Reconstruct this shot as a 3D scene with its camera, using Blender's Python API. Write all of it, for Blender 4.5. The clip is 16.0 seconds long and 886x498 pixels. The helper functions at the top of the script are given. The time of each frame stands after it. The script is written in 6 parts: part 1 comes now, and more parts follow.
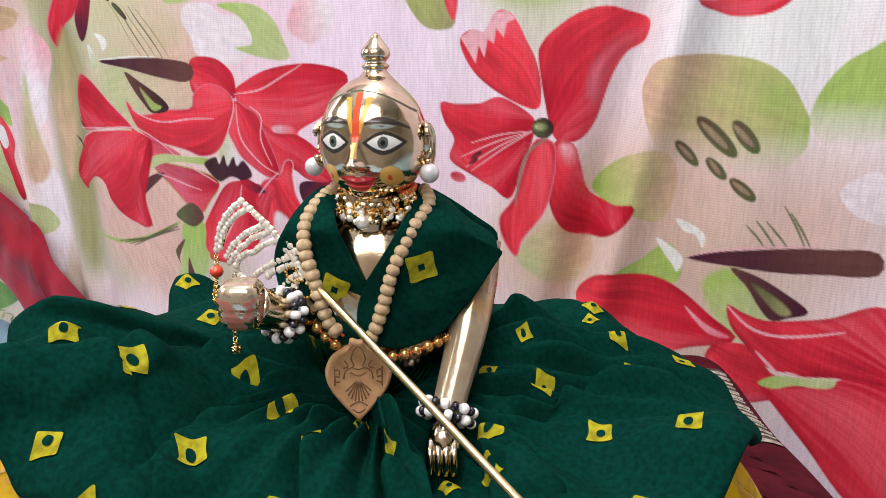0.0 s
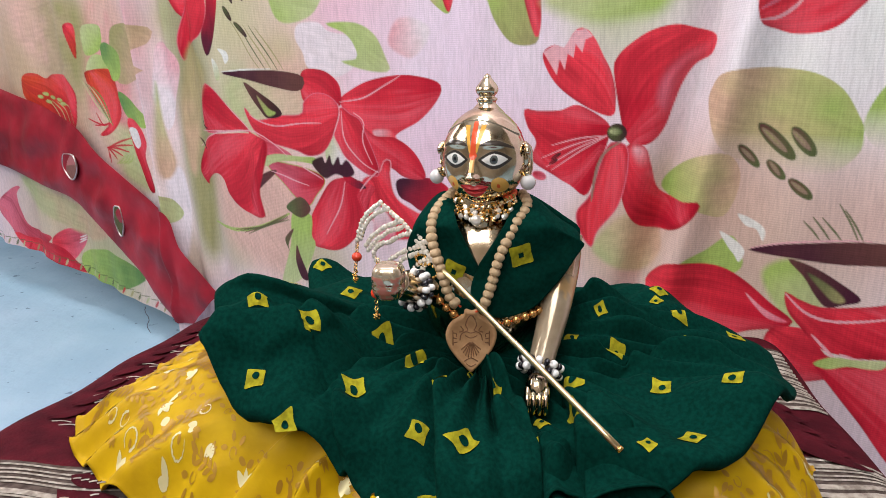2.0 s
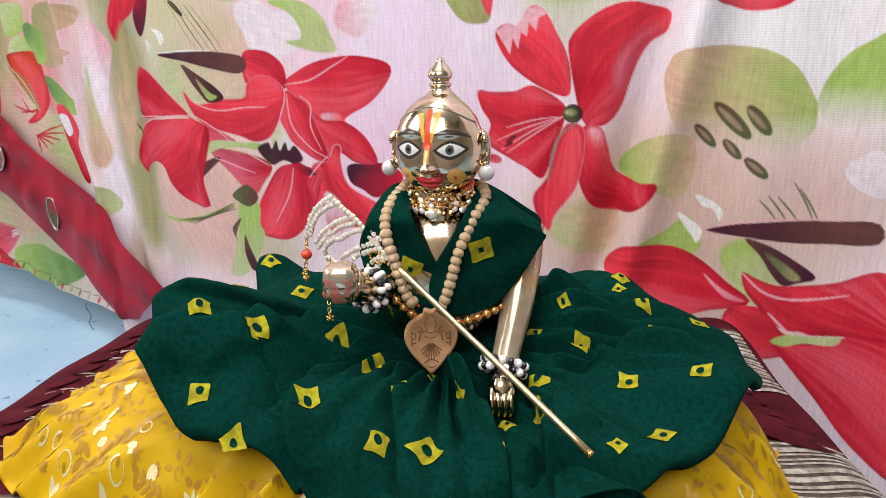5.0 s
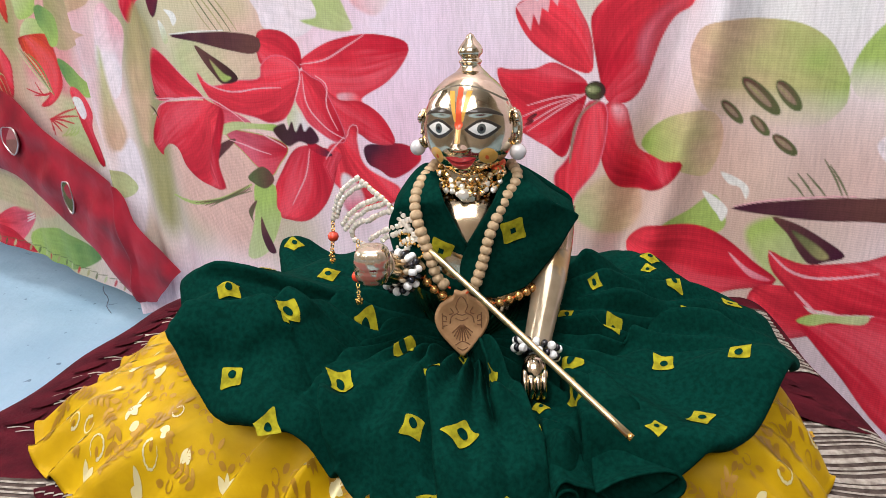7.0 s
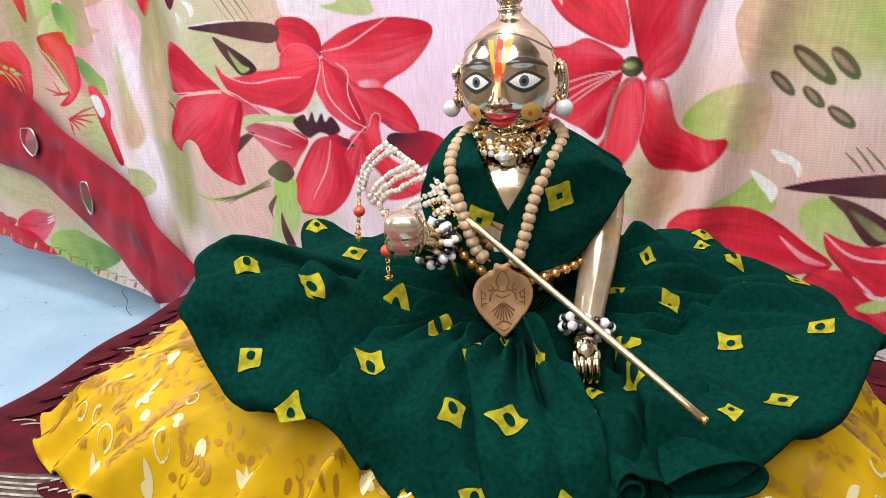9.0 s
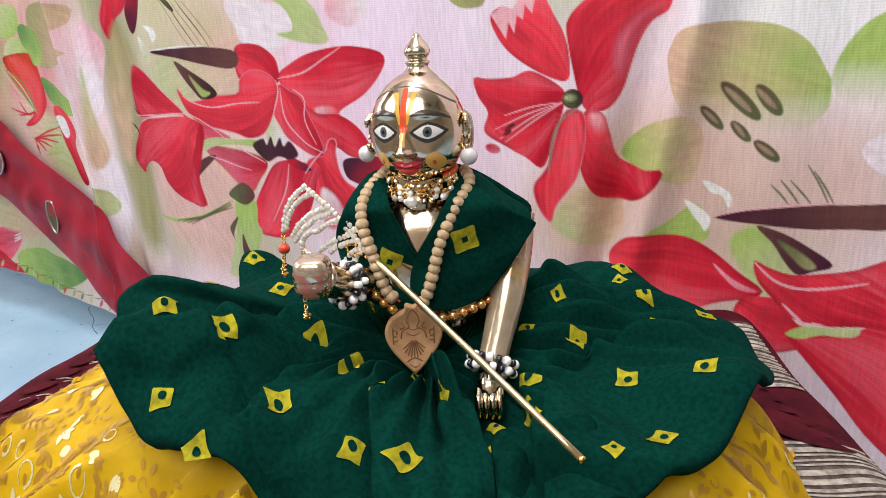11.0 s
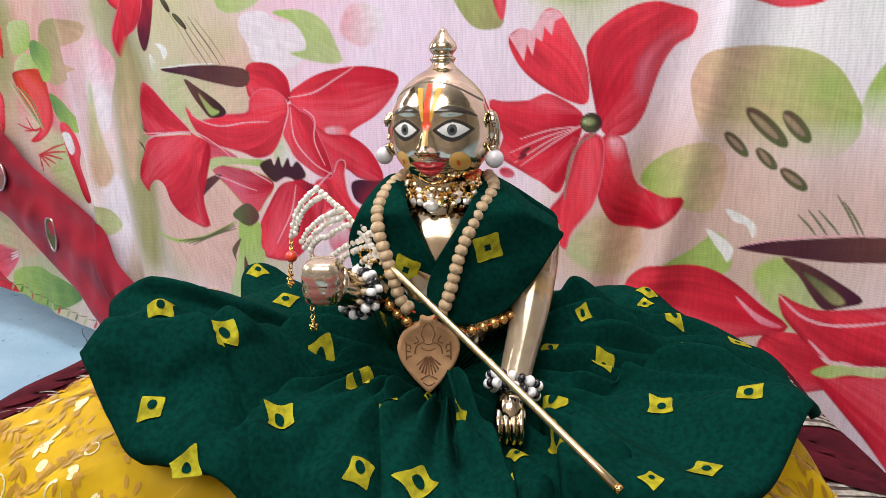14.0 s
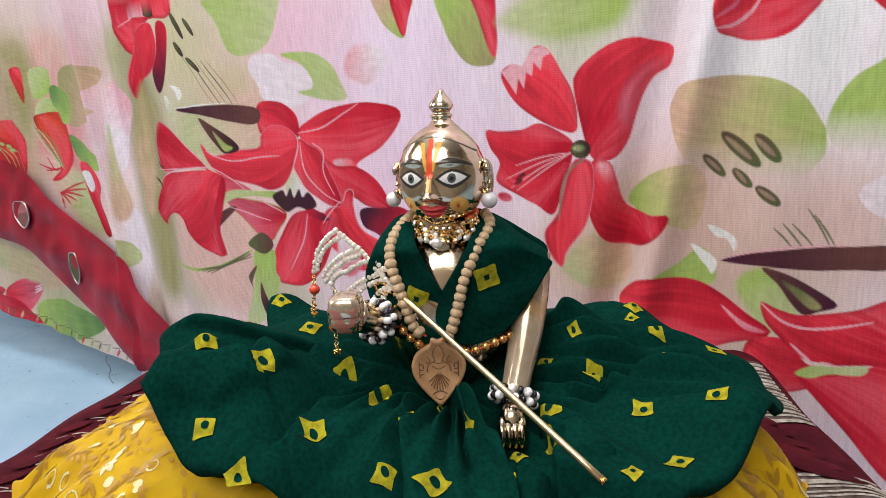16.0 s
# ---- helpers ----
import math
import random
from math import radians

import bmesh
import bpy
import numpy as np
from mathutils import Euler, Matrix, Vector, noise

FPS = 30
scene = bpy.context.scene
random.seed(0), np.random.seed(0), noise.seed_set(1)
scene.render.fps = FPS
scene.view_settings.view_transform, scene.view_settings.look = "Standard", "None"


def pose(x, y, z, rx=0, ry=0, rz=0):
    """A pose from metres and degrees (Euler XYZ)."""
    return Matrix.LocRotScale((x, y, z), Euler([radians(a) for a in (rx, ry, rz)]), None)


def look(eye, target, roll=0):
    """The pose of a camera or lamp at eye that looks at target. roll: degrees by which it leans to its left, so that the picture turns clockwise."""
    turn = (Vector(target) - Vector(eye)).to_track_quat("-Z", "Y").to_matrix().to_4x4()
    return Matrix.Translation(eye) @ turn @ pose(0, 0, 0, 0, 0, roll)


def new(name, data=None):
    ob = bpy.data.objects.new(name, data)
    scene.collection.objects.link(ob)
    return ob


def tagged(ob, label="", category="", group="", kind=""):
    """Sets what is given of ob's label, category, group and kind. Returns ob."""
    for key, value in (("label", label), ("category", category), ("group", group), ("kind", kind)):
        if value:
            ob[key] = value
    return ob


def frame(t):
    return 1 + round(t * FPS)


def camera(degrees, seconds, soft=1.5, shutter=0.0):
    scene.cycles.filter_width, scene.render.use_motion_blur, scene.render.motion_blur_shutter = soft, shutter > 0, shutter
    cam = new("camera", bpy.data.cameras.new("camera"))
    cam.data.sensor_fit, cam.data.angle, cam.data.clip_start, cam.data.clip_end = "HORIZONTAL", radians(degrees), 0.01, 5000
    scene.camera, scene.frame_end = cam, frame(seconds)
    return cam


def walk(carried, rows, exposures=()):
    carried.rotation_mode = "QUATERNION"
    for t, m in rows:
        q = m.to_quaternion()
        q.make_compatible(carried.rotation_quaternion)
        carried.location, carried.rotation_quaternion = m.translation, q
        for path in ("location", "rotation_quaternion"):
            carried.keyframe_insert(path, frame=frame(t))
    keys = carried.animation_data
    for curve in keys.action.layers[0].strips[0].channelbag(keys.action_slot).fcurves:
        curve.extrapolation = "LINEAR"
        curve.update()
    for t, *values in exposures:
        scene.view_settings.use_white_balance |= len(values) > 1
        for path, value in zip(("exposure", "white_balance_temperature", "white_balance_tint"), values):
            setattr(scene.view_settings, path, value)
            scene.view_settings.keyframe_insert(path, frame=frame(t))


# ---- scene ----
cam = camera(68.2, 16.0, soft=0.8)
PATH = [
    (0, (0.009, 0.019, 0.304), (-0.02, 1.945, -0.235), -0.1),
    (0.5, (0.004, -0.005, 0.322), (-0.077, 1.906, -0.263), -0.1),
    (1, (0.004, -0.036, 0.317), (-0.15, 1.873, -0.26), 0.5),
    (1.5, (0.002, -0.057, 0.329), (-0.197, 1.85, -0.24), -0.8),
    (2, (-0.005, -0.064, 0.329), (-0.24, 1.839, -0.241), -1.3),
    (2.5, (-0.011, -0.054, 0.318), (-0.232, 1.829, -0.318), -1.5),
    (3, (-0.018, -0.034, 0.303), (-0.213, 1.844, -0.357), -0.4),
    (3.5, (-0.021, -0.027, 0.298), (-0.214, 1.857, -0.346), -0.7),
    (4, (-0.014, -0.031, 0.308), (-0.179, 1.858, -0.328), -1.1),
    (4.2, (-0.01, -0.035, 0.313), (-0.156, 1.856, -0.32), -1.2),
    (6.3, (-0.007, -0.043, 0.349), (-0.084, 1.831, -0.346), -2.2),
    (6.5, (-0.011, -0.043, 0.343), (-0.111, 1.825, -0.364), -2.5),
    (7, (-0.02, -0.036, 0.331), (-0.145, 1.836, -0.361), -2.5),
    (7.5, (-0.034, -0.026, 0.318), (-0.215, 1.842, -0.372), -3.1),
    (8, (-0.038, -0.016, 0.307), (-0.25, 1.846, -0.39), -3.9),
    (8.5, (-0.043, -0.006, 0.293), (-0.266, 1.849, -0.421), -4.3),
    (9, (-0.032, -0.012, 0.302), (-0.214, 1.866, -0.362), -3.7),
    (9.2, (-0.026, -0.02, 0.305), (-0.153, 1.875, -0.322), -3.0),
    (11.3, (0.012, -0.018, 0.322), (-0.138, 1.871, -0.317), -3.5),
    (11.5, (0.014, -0.029, 0.324), (-0.145, 1.865, -0.3), -3.7),
    (12, (0.01, -0.04, 0.328), (-0.15, 1.866, -0.256), -2.8),
    (12.5, (0.013, -0.032, 0.325), (-0.125, 1.881, -0.242), -3.0),
    (13, (0.004, -0.017, 0.307), (-0.138, 1.892, -0.272), -2.4),
    (13.5, (-0.002, -0.001, 0.3), (-0.172, 1.901, -0.294), -3.1),
    (14, (-0.004, -0.001, 0.298), (-0.144, 1.925, -0.223), -1.4),
    (14.5, (-0.007, -0.011, 0.302), (-0.139, 1.921, -0.201), -1.2),
    (15, (-0.002, -0.027, 0.311), (-0.13, 1.907, -0.182), -1.8),
    (15.5, (-0.003, -0.04, 0.319), (-0.13, 1.898, -0.16), -2.2),
    (16, (0.0, -0.043, 0.32), (-0.155, 1.891, -0.165), -3.8),
]
walk(cam, [(t, look(eye, target, roll)) for t, eye, target, roll in PATH],
     exposures=[(0, 0.34), (0.5, 0.29), (1.5, 0.24), (2.2, 0.14), (2.8, 0.29), (3.5, 0.46), (4.2, 0.4), (6.5, 0.29), (8, 0.44), (9, 0.54), (11.5, 0.29), (13.5, 0.31), (15, 0.22), (16, 0.16)])

# ---- light ----
world = bpy.data.worlds.new("daylight")
scene.world = world
world.use_nodes = True
wn = world.node_tree
sky = wn.nodes.new("ShaderNodeTexSky")
sky.sky_type = "NISHITA"
sky.sun_disc = False
sky.sun_elevation, sky.sun_rotation = radians(40), radians(200)
wn.nodes["Background"].inputs["Strength"].default_value = 0.1
wn.links.new(sky.outputs["Color"], wn.nodes["Background"].inputs["Color"])


def area_light(name, m, w, h, watts, colour):
    data = bpy.data.lights.new(name, "AREA")
    data.shape, data.size, data.size_y, data.energy, data.color = "RECTANGLE", w, h, watts, colour
    ob = new(name, data)
    ob.matrix_world = m
    return ob


area_light("window_daylight", look((-0.35, -1.36, 1.95), (-0.35, 0, 0.7)), 1.5, 1.1, 29, (1.0, 0.98, 0.97))
area_light("side_window_daylight", look((-2.36, 0.0, 1.8), (0, 0.0, 0.8)), 1.2, 1.1, 24, (1.0, 0.97, 0.94))
# unseen lamp added to brighten the floor behind the curtain
area_light("added_far_light", look((-2.36, 2.0, 1.25), (0, 1.9, -0.2)), 1.0, 1.3, 20, (1.0, 0.98, 0.97))
# unseen overhead lamp, added so that the skirt's folds shade
area_light("added_overhead_light", look((-0.30, 0.15, 2.66), (-0.30, 0.151, 0)), 0.8, 0.8, 44, (1.0, 0.98, 0.97))


# ---- materials ----
def mat(name, base=(0.5, 0.5, 0.5), rough=0.6, metal=0.0, sheen=0.0, coat=0.0, gloss=0.5):
    m = bpy.data.materials.new(name)
    m.use_nodes = True
    b = m.node_tree.nodes["Principled BSDF"]
    b.inputs["Base Color"].default_value = (*base, 1)
    b.inputs["Roughness"].default_value = rough
    b.inputs["Metallic"].default_value = metal
    b.inputs["Sheen Weight"].default_value = sheen
    b.inputs["Coat Weight"].default_value = coat
    b.inputs["Specular IOR Level"].default_value = gloss
    return m


def node(m, kind, **values):
    n = m.node_tree.nodes.new(kind)
    for k, v in values.items():
        n.inputs[k].default_value = v
    return n


def link(m, a, out, b, inp):
    m.node_tree.links.new(a.outputs[out], b.inputs[inp])


def bsdf(m):
    return m.node_tree.nodes["Principled BSDF"]


def noise_tex(m, scale, detail=4.0, stretch=None, space="Object"):
    co = node(m, "ShaderNodeTexCoord")
    n = node(m, "ShaderNodeTexNoise", Scale=scale, Detail=detail)
    if stretch:
        mp = node(m, "ShaderNodeMapping")
        mp.inputs["Scale"].default_value = stretch
        link(m, co, space, mp, "Vector")
        link(m, mp, "Vector", n, "Vector")
    else:
        link(m, co, space, n, "Vector")
    return n


def ramp(m, stops):
    r = node(m, "ShaderNodeValToRGB")
    e = r.color_ramp.elements
    while len(e) < len(stops):
        e.new(0.5)
    for el, (p, c) in zip(e, stops):
        el.position, el.color = p, (*c, 1)
    return r


def mix(m, mode, fac=1.0):
    n = m.node_tree.nodes.new("ShaderNodeMix")
    n.data_type, n.blend_type = "RGBA", mode
    n.inputs[0].default_value = fac
    return n


def mlink(m, a, out, n, slot):
    m.node_tree.links.new(a.outputs[out], n.inputs[slot])


def add_bump(m, tex, out, strength, distance):
    b = node(m, "ShaderNodeBump", Strength=strength, Distance=distance)
    link(m, tex, out, b, "Height")
    old = bsdf(m).inputs["Normal"].links
    if old:
        m.node_tree.links.new(old[0].from_socket, b.inputs["Normal"])
    link(m, b, "Normal", bsdf(m), "Normal")


def mottled(m, a, b, scale, detail=5.0, lo=0.35, hi=0.65):
    n = noise_tex(m, scale, detail)
    r = ramp(m, [(lo, a), (hi, b)])
    link(m, n, "Fac", r, "Fac")
    link(m, r, "Color", bsdf(m), "Base Color")
    return n, r


def printed_cloth(name, rough, slub=0.16):
    """Cloth whose printed colour is stored with the mesh; slubs and weave on top."""
    m = mat(name, rough=rough, gloss=0.15)
    at = node(m, "ShaderNodeAttribute")
    at.attribute_name = "print"
    n = noise_tex(m, 60, 6.0, (9.0, 9.0, 0.8))
    r = ramp(m, [(0.3, (1 - slub, 1 - slub, 1 - slub)), (0.62, (1, 1, 1))])
    link(m, n, "Fac", r, "Fac")
    g = noise_tex(m, 900, 2.0)
    r2 = ramp(m, [(0.3, (0.88, 0.88, 0.88)), (0.7, (1, 1, 1))])
    link(m, g, "Fac", r2, "Fac")
    rib = node(m, "ShaderNodeTexWave", Scale=150.0, Distortion=0.6, Detail=1.0)
    rib.bands_direction = "Z"
    co = node(m, "ShaderNodeTexCoord")
    link(m, co, "Object", rib, "Vector")
    r3 = ramp(m, [(0.0, (0.89, 0.89, 0.89)), (1.0, (1, 1, 1))])
    link(m, rib, "Fac", r3, "Fac")
    a, b, c = mix(m, "MULTIPLY"), mix(m, "MULTIPLY"), mix(m, "MULTIPLY")
    mlink(m, at, "Color", a, 6), mlink(m, r, "Color", a, 7)
    m.node_tree.links.new(a.outputs[2], b.inputs[6])
    mlink(m, r2, "Color", b, 7)
    m.node_tree.links.new(b.outputs[2], c.inputs[6])
    mlink(m, r3, "Color", c, 7)
    m.node_tree.links.new(c.outputs[2], bsdf(m).inputs["Base Color"])
    add_bump(m, n, "Fac", 0.25, 0.0006)
    add_bump(m, g, "Fac", 0.15, 0.0003)
    return m


CURTAIN = printed_cloth("printed_satin_curtain", 0.55)
MAROON_SATIN = mat("maroon_satin", rough=0.42, gloss=0.25)
mottled(MAROON_SATIN, (0.18, 0.006, 0.016), (0.37, 0.015, 0.032), 16)
add_bump(MAROON_SATIN, noise_tex(MAROON_SATIN, 22, 3.0), "Fac", 0.5, 0.006)

GREEN = mat("bottle_green_crepe", rough=0.95, gloss=0.02)
gn, gr = mottled(GREEN, (0.0010, 0.0185, 0.0132), (0.0016, 0.031, 0.0225), 420, 8.0, 0.35, 0.65)
add_bump(GREEN, noise_tex(GREEN, 1100, 3.0), "Fac", 0.25, 0.00025)
add_bump(GREEN, noise_tex(GREEN, 130, 4.0), "Fac", 0.25, 0.0007)
MOTIF = mat("yellow_resist_dye", rough=0.9, gloss=0.08)
mottled(MOTIF, (0.20, 0.18, 0.010), (0.36, 0.33, 0.018), 260, 4.0)
add_bump(MOTIF, noise_tex(MOTIF, 1100, 3.0), "Fac", 0.25, 0.00025)

YELLOW = mat("yellow_foil_printed_satin", rough=0.5, gloss=0.12)
mottled(YELLOW, (0.40, 0.24, 0.003), (0.52, 0.33, 0.004), 40)
add_bump(YELLOW, noise_tex(YELLOW, 90, 3.0), "Fac", 0.35, 0.0015)
FOIL = mat("gold_foil_print", (0.36, 0.19, 0.010), 0.4, 0.35)
FOIL_PALE = mat("pale_silver_gold_foil_print", (0.62, 0.55, 0.30), 0.38, 0.35)

BLUE = mat("pale_blue_limewash", rough=0.8)
mottled(BLUE, (0.24, 0.38, 0.50), (0.31, 0.45, 0.57), 5, 8.0)
vn = node(BLUE, "ShaderNodeTexVoronoi", Scale=1.1)
vn.feature = "DISTANCE_TO_EDGE"
wob = noise_tex(BLUE, 1.6, 5.0)
link(BLUE, wob, "Color", vn, "Vector")
crack = ramp(BLUE, [(0.0, (0.72, 0.74, 0.76)), (0.004, (1, 1, 1))])
link(BLUE, vn, "Distance", crack, "Fac")
spot = noise_tex(BLUE, 45, 2.0)
dark = ramp(BLUE, [(0.27, (0.45, 0.48, 0.52)), (0.30, (1, 1, 1))])
link(BLUE, spot, "Fac", dark, "Fac")
base_link = bsdf(BLUE).inputs["Base Color"].links[0].from_socket
m1, m2 = mix(BLUE, "MULTIPLY"), mix(BLUE, "MULTIPLY")
BLUE.node_tree.links.new(base_link, m1.inputs[6])
mlink(BLUE, crack, "Color", m1, 7)
BLUE.node_tree.links.new(m1.outputs[2], m2.inputs[6])
mlink(BLUE, dark, "Color", m2, 7)
BLUE.node_tree.links.new(m2.outputs[2], bsdf(BLUE).inputs["Base Color"])
add_bump(BLUE, noise_tex(BLUE, 30, 6.0), "Fac", 0.35, 0.01)
WALL = mat("cream_wall_paint", rough=0.8)
mottled(WALL, (0.26, 0.21, 0.16), (0.32, 0.27, 0.21), 4)
CEIL = mat("white_ceiling_paint", rough=0.85)
mottled(CEIL, (0.74, 0.73, 0.70), (0.8, 0.79, 0.77), 4)

SPREAD = mat("maroon_woven_bedspread", rough=0.85, gloss=0.08)
mottled(SPREAD, (0.040, 0.004, 0.008), (0.075, 0.007, 0.013), 60)
add_bump(SPREAD, noise_tex(SPREAD, 420, 4.0), "Fac", 0.5, 0.001)
STRIPE = mat("grey_beige_stripe_weave", rough=0.8, gloss=0.2)
mottled(STRIPE, (0.20, 0.17, 0.145), (0.42, 0.38, 0.33), 220)
add_bump(STRIPE, noise_tex(STRIPE, 600, 3.0), "Fac", 0.5, 0.0008)
STRIPE_DARK = mat("dark_brown_stripe_weave", rough=0.85, gloss=0.08)
mottled(STRIPE_DARK, (0.05, 0.035, 0.03), (0.11, 0.085, 0.075), 200)

BRASS = mat("polished_brass_with_paint", rough=0.2, metal=1.0)
at = node(BRASS, "ShaderNodeAttribute")
at.attribute_name = "paint"
bn = noise_tex(BRASS, 70, 5.0)
br = ramp(BRASS, [(0.3, (0.50, 0.39, 0.26)), (0.7, (0.82, 0.70, 0.52))])
link(BRASS, bn, "Fac", br, "Fac")
bm_ = mix(BRASS, "MIX")
mlink(BRASS, at, "Alpha", bm_, 0), mlink(BRASS, br, "Color", bm_, 6), mlink(BRASS, at, "Color", bm_, 7)
BRASS.node_tree.links.new(bm_.outputs[2], bsdf(BRASS).inputs["Base Color"])
inv = node(BRASS, "ShaderNodeMath")
inv.operation = "SUBTRACT"
inv.inputs[0].default_value = 1.0
link(BRASS, at, "Alpha", inv, 1)
BRASS.node_tree.links.new(inv.outputs[0], bsdf(BRASS).inputs["Metallic"])
rr = node(BRASS, "ShaderNodeMapRange")
rr.inputs[3].default_value, rr.inputs[4].default_value = 0.08, 0.20
link(BRASS, bn, "Fac", rr, 0)
BRASS.node_tree.links.new(rr.outputs[0], bsdf(BRASS).inputs["Roughness"])
add_bump(BRASS, noise_tex(BRASS, 240, 3.0), "Fac", 0.12, 0.0006)

WOOD = mat("carved_pale_basil_wood", rough=0.65)
mottled(WOOD, (0.33, 0.22, 0.115), (0.52, 0.38, 0.23), 300, 6.0)
add_bump(WOOD, noise_tex(WOOD, 500, 4.0), "Fac", 0.4, 0.0004)
PENDANT = mat("carved_brown_wood", rough=0.6)
mottled(PENDANT, (0.36, 0.19, 0.085), (0.47, 0.27, 0.13), 180, 6.0)
CARVED = mat("dark_carved_groove", (0.17, 0.075, 0.03), 0.7)
PEARL = mat("white_pearl", (0.56, 0.54, 0.54), 0.2, coat=0.8)
GOLD = mat("gold_plate", (0.80, 0.52, 0.17), 0.22, 1.0)
GOLD_BEAD = mat("copper_gold_bead", (0.70, 0.36, 0.12), 0.25, 0.85)
STONE = mat("rhinestone", (0.95, 0.90, 0.80), 0.12, 0.55, coat=0.6)
STONE_GOLD = mat("champagne_rhinestone", (0.90, 0.70, 0.45), 0.08, 1.0)
CORAL = mat("coral_red_bead", (0.72, 0.06, 0.025), 0.25, coat=0.5)
BLACK_BEAD = mat("black_glass_bead", (0.006, 0.006, 0.012), 0.15, coat=0.5)
WHITE_BEAD = mat("white_glass_bead", (0.78, 0.77, 0.76), 0.2, coat=0.5)
ROD = mat("brushed_brass_rod", (0.72, 0.58, 0.33), 0.3, 1.0)
ORANGE_THREAD = mat("orange_thread", (0.75, 0.09, 0.02), 0.8)
GREY_THREAD = mat("grey_thread", (0.12, 0.13, 0.17), 0.9)
METAL_RING = mat("steel_eyelet", (0.55, 0.5, 0.48), 0.35, 1.0)


# ---- mesh helpers ----
def part(name, bm, material, parent=None, label="", smooth=True):
    me = bpy.data.meshes.new(name)
    bm.to_mesh(me)
    bm.free()
    for mm in material if isinstance(material, (list, tuple)) else [material]:
        me.materials.append(mm)
    if smooth:
        me.shade_smooth()
    ob = new(name, me)
    if parent:
        ob.parent = parent
    if label:
        ob["label"] = label
    return ob


def raw(name, verts, faces, material, parent=None, label="", colours=None, layer="print"):
    me = bpy.data.meshes.new(name)
    me.from_pydata([tuple(v) for v in verts], [], faces)
    for mm in material if isinstance(material, (list, tuple)) else [material]:
        me.materials.append(mm)
    if colours is not None:
        a = me.color_attributes.new(layer, "FLOAT_COLOR", "POINT")
        a.data.foreach_set("color", np.asarray(colours, dtype=np.float32).ravel())
    me.shade_smooth()
    ob = new(name, me)
    if parent:
        ob.parent = parent
    if label:
        ob["label"] = label
    return ob


def thing(name, at, label, category, group="", kind=""):
    ob = new(name)
    ob.empty_display_size = 0.02
    ob.location = at
    tagged(ob, label, category, group, kind)
    bpy.context.view_layer.update()
    return ob


def under(ob, parent):
    """Keep the place in the world while ob becomes a part of parent."""
    ob.parent = parent
    ob.matrix_parent_inverse = Matrix.Translation(parent.location).inverted()
    return ob


def spline(points, n, closed=False):
    """Catmull-Rom through the points, n samples, evenly in length."""
    p = np.array(points, float)
    k = len(p)
    out = []
    segs = k if closed else k - 1
    for i in range(segs):
        a, b, c, d = (p[(i - 1) % k], p[i], p[(i + 1) % k], p[(i + 2) % k]) if closed else (
            p[max(i - 1, 0)], p[i], p[i + 1], p[min(i + 2, k - 1)])
        for t in np.linspace(0, 1, 16, endpoint=False):
            out.append(0.5 * (2 * b + (c - a) * t + (2 * a - 5 * b + 4 * c - d) * t * t + (3 * b - a - 3 * c + d) * t ** 3))
    out.append(p[0] if closed else p[-1])
    out = np.array(out)
    d = np.concatenate([[0], np.cumsum(np.linalg.norm(np.diff(out, axis=0), axis=1))])
    s = np.linspace(0, d[-1], n, endpoint=not closed)
    return np.stack([np.interp(s, d, out[:, j]) for j in range(p.shape[1])], 1)


def tube(path, radius, sides=10, cap=True):
    """Verts and faces of a tube along path; radius: a number or one per point."""
    path = np.array(path, float)
    n = len(path)
    rad = np.full(n, radius) if np.isscalar(radius) else np.interp(np.linspace(0, 1, n), np.linspace(0, 1, len(radius)), radius)
    tan = np.gradient(path, axis=0)
    tan /= np.linalg.norm(tan, axis=1)[:, None] + 1e-12
    up = np.array([0.0, 0.0, 1.0]) if abs(tan[0][2]) < 0.9 else np.array([0.0, 1.0, 0.0])
    verts, faces = [], []
    for i in range(n):
        u = np.cross(tan[i], up)
        u /= np.linalg.norm(u) + 1e-12
        v = np.cross(u, tan[i])
        up = v
        for k in range(sides):
            a = 2 * math.pi * k / sides
            verts.append(path[i] + rad[i] * (math.cos(a) * u + math.sin(a) * v))
    for i in range(n - 1):
        for k in range(sides):
            k2 = (k + 1) % sides
            faces.append((i * sides + k, i * sides + k2, (i + 1) * sides + k2, (i + 1) * sides + k))
    if cap:
        faces.append(tuple(range(sides - 1, -1, -1)))
        faces.append(tuple((n - 1) * sides + k for k in range(sides)))
    return verts, faces


def ball_mesh(name, material, r=1.0, squash=1.0, hole=0.0, u=12, v=8):
    bm = bmesh.new()
    bmesh.ops.create_uvsphere(bm, u_segments=u, v_segments=v, radius=r)
    for q in bm.verts:
        if hole:
            h = math.hypot(q.co.x, q.co.y)
            q.co.z *= min(1.0, 0.45 + h / r)
        q.co.z *= squash
    me = bpy.data.meshes.new(name)
    bm.to_mesh(me)
    bm.free()
    me.materials.append(material)
    if u > 8:
        me.shade_smooth()
    return me


def bead(name, me, at, axis, parent, scale=1.0, label=""):
    ob = new(name, me)
    q = Vector(axis).to_track_quat("Z", "Y")
    ob.matrix_world = Matrix.LocRotScale(Vector(at), q, Vector((scale, scale, scale)))
    under(ob, parent)
    if label:
        ob["label"] = label
    return ob


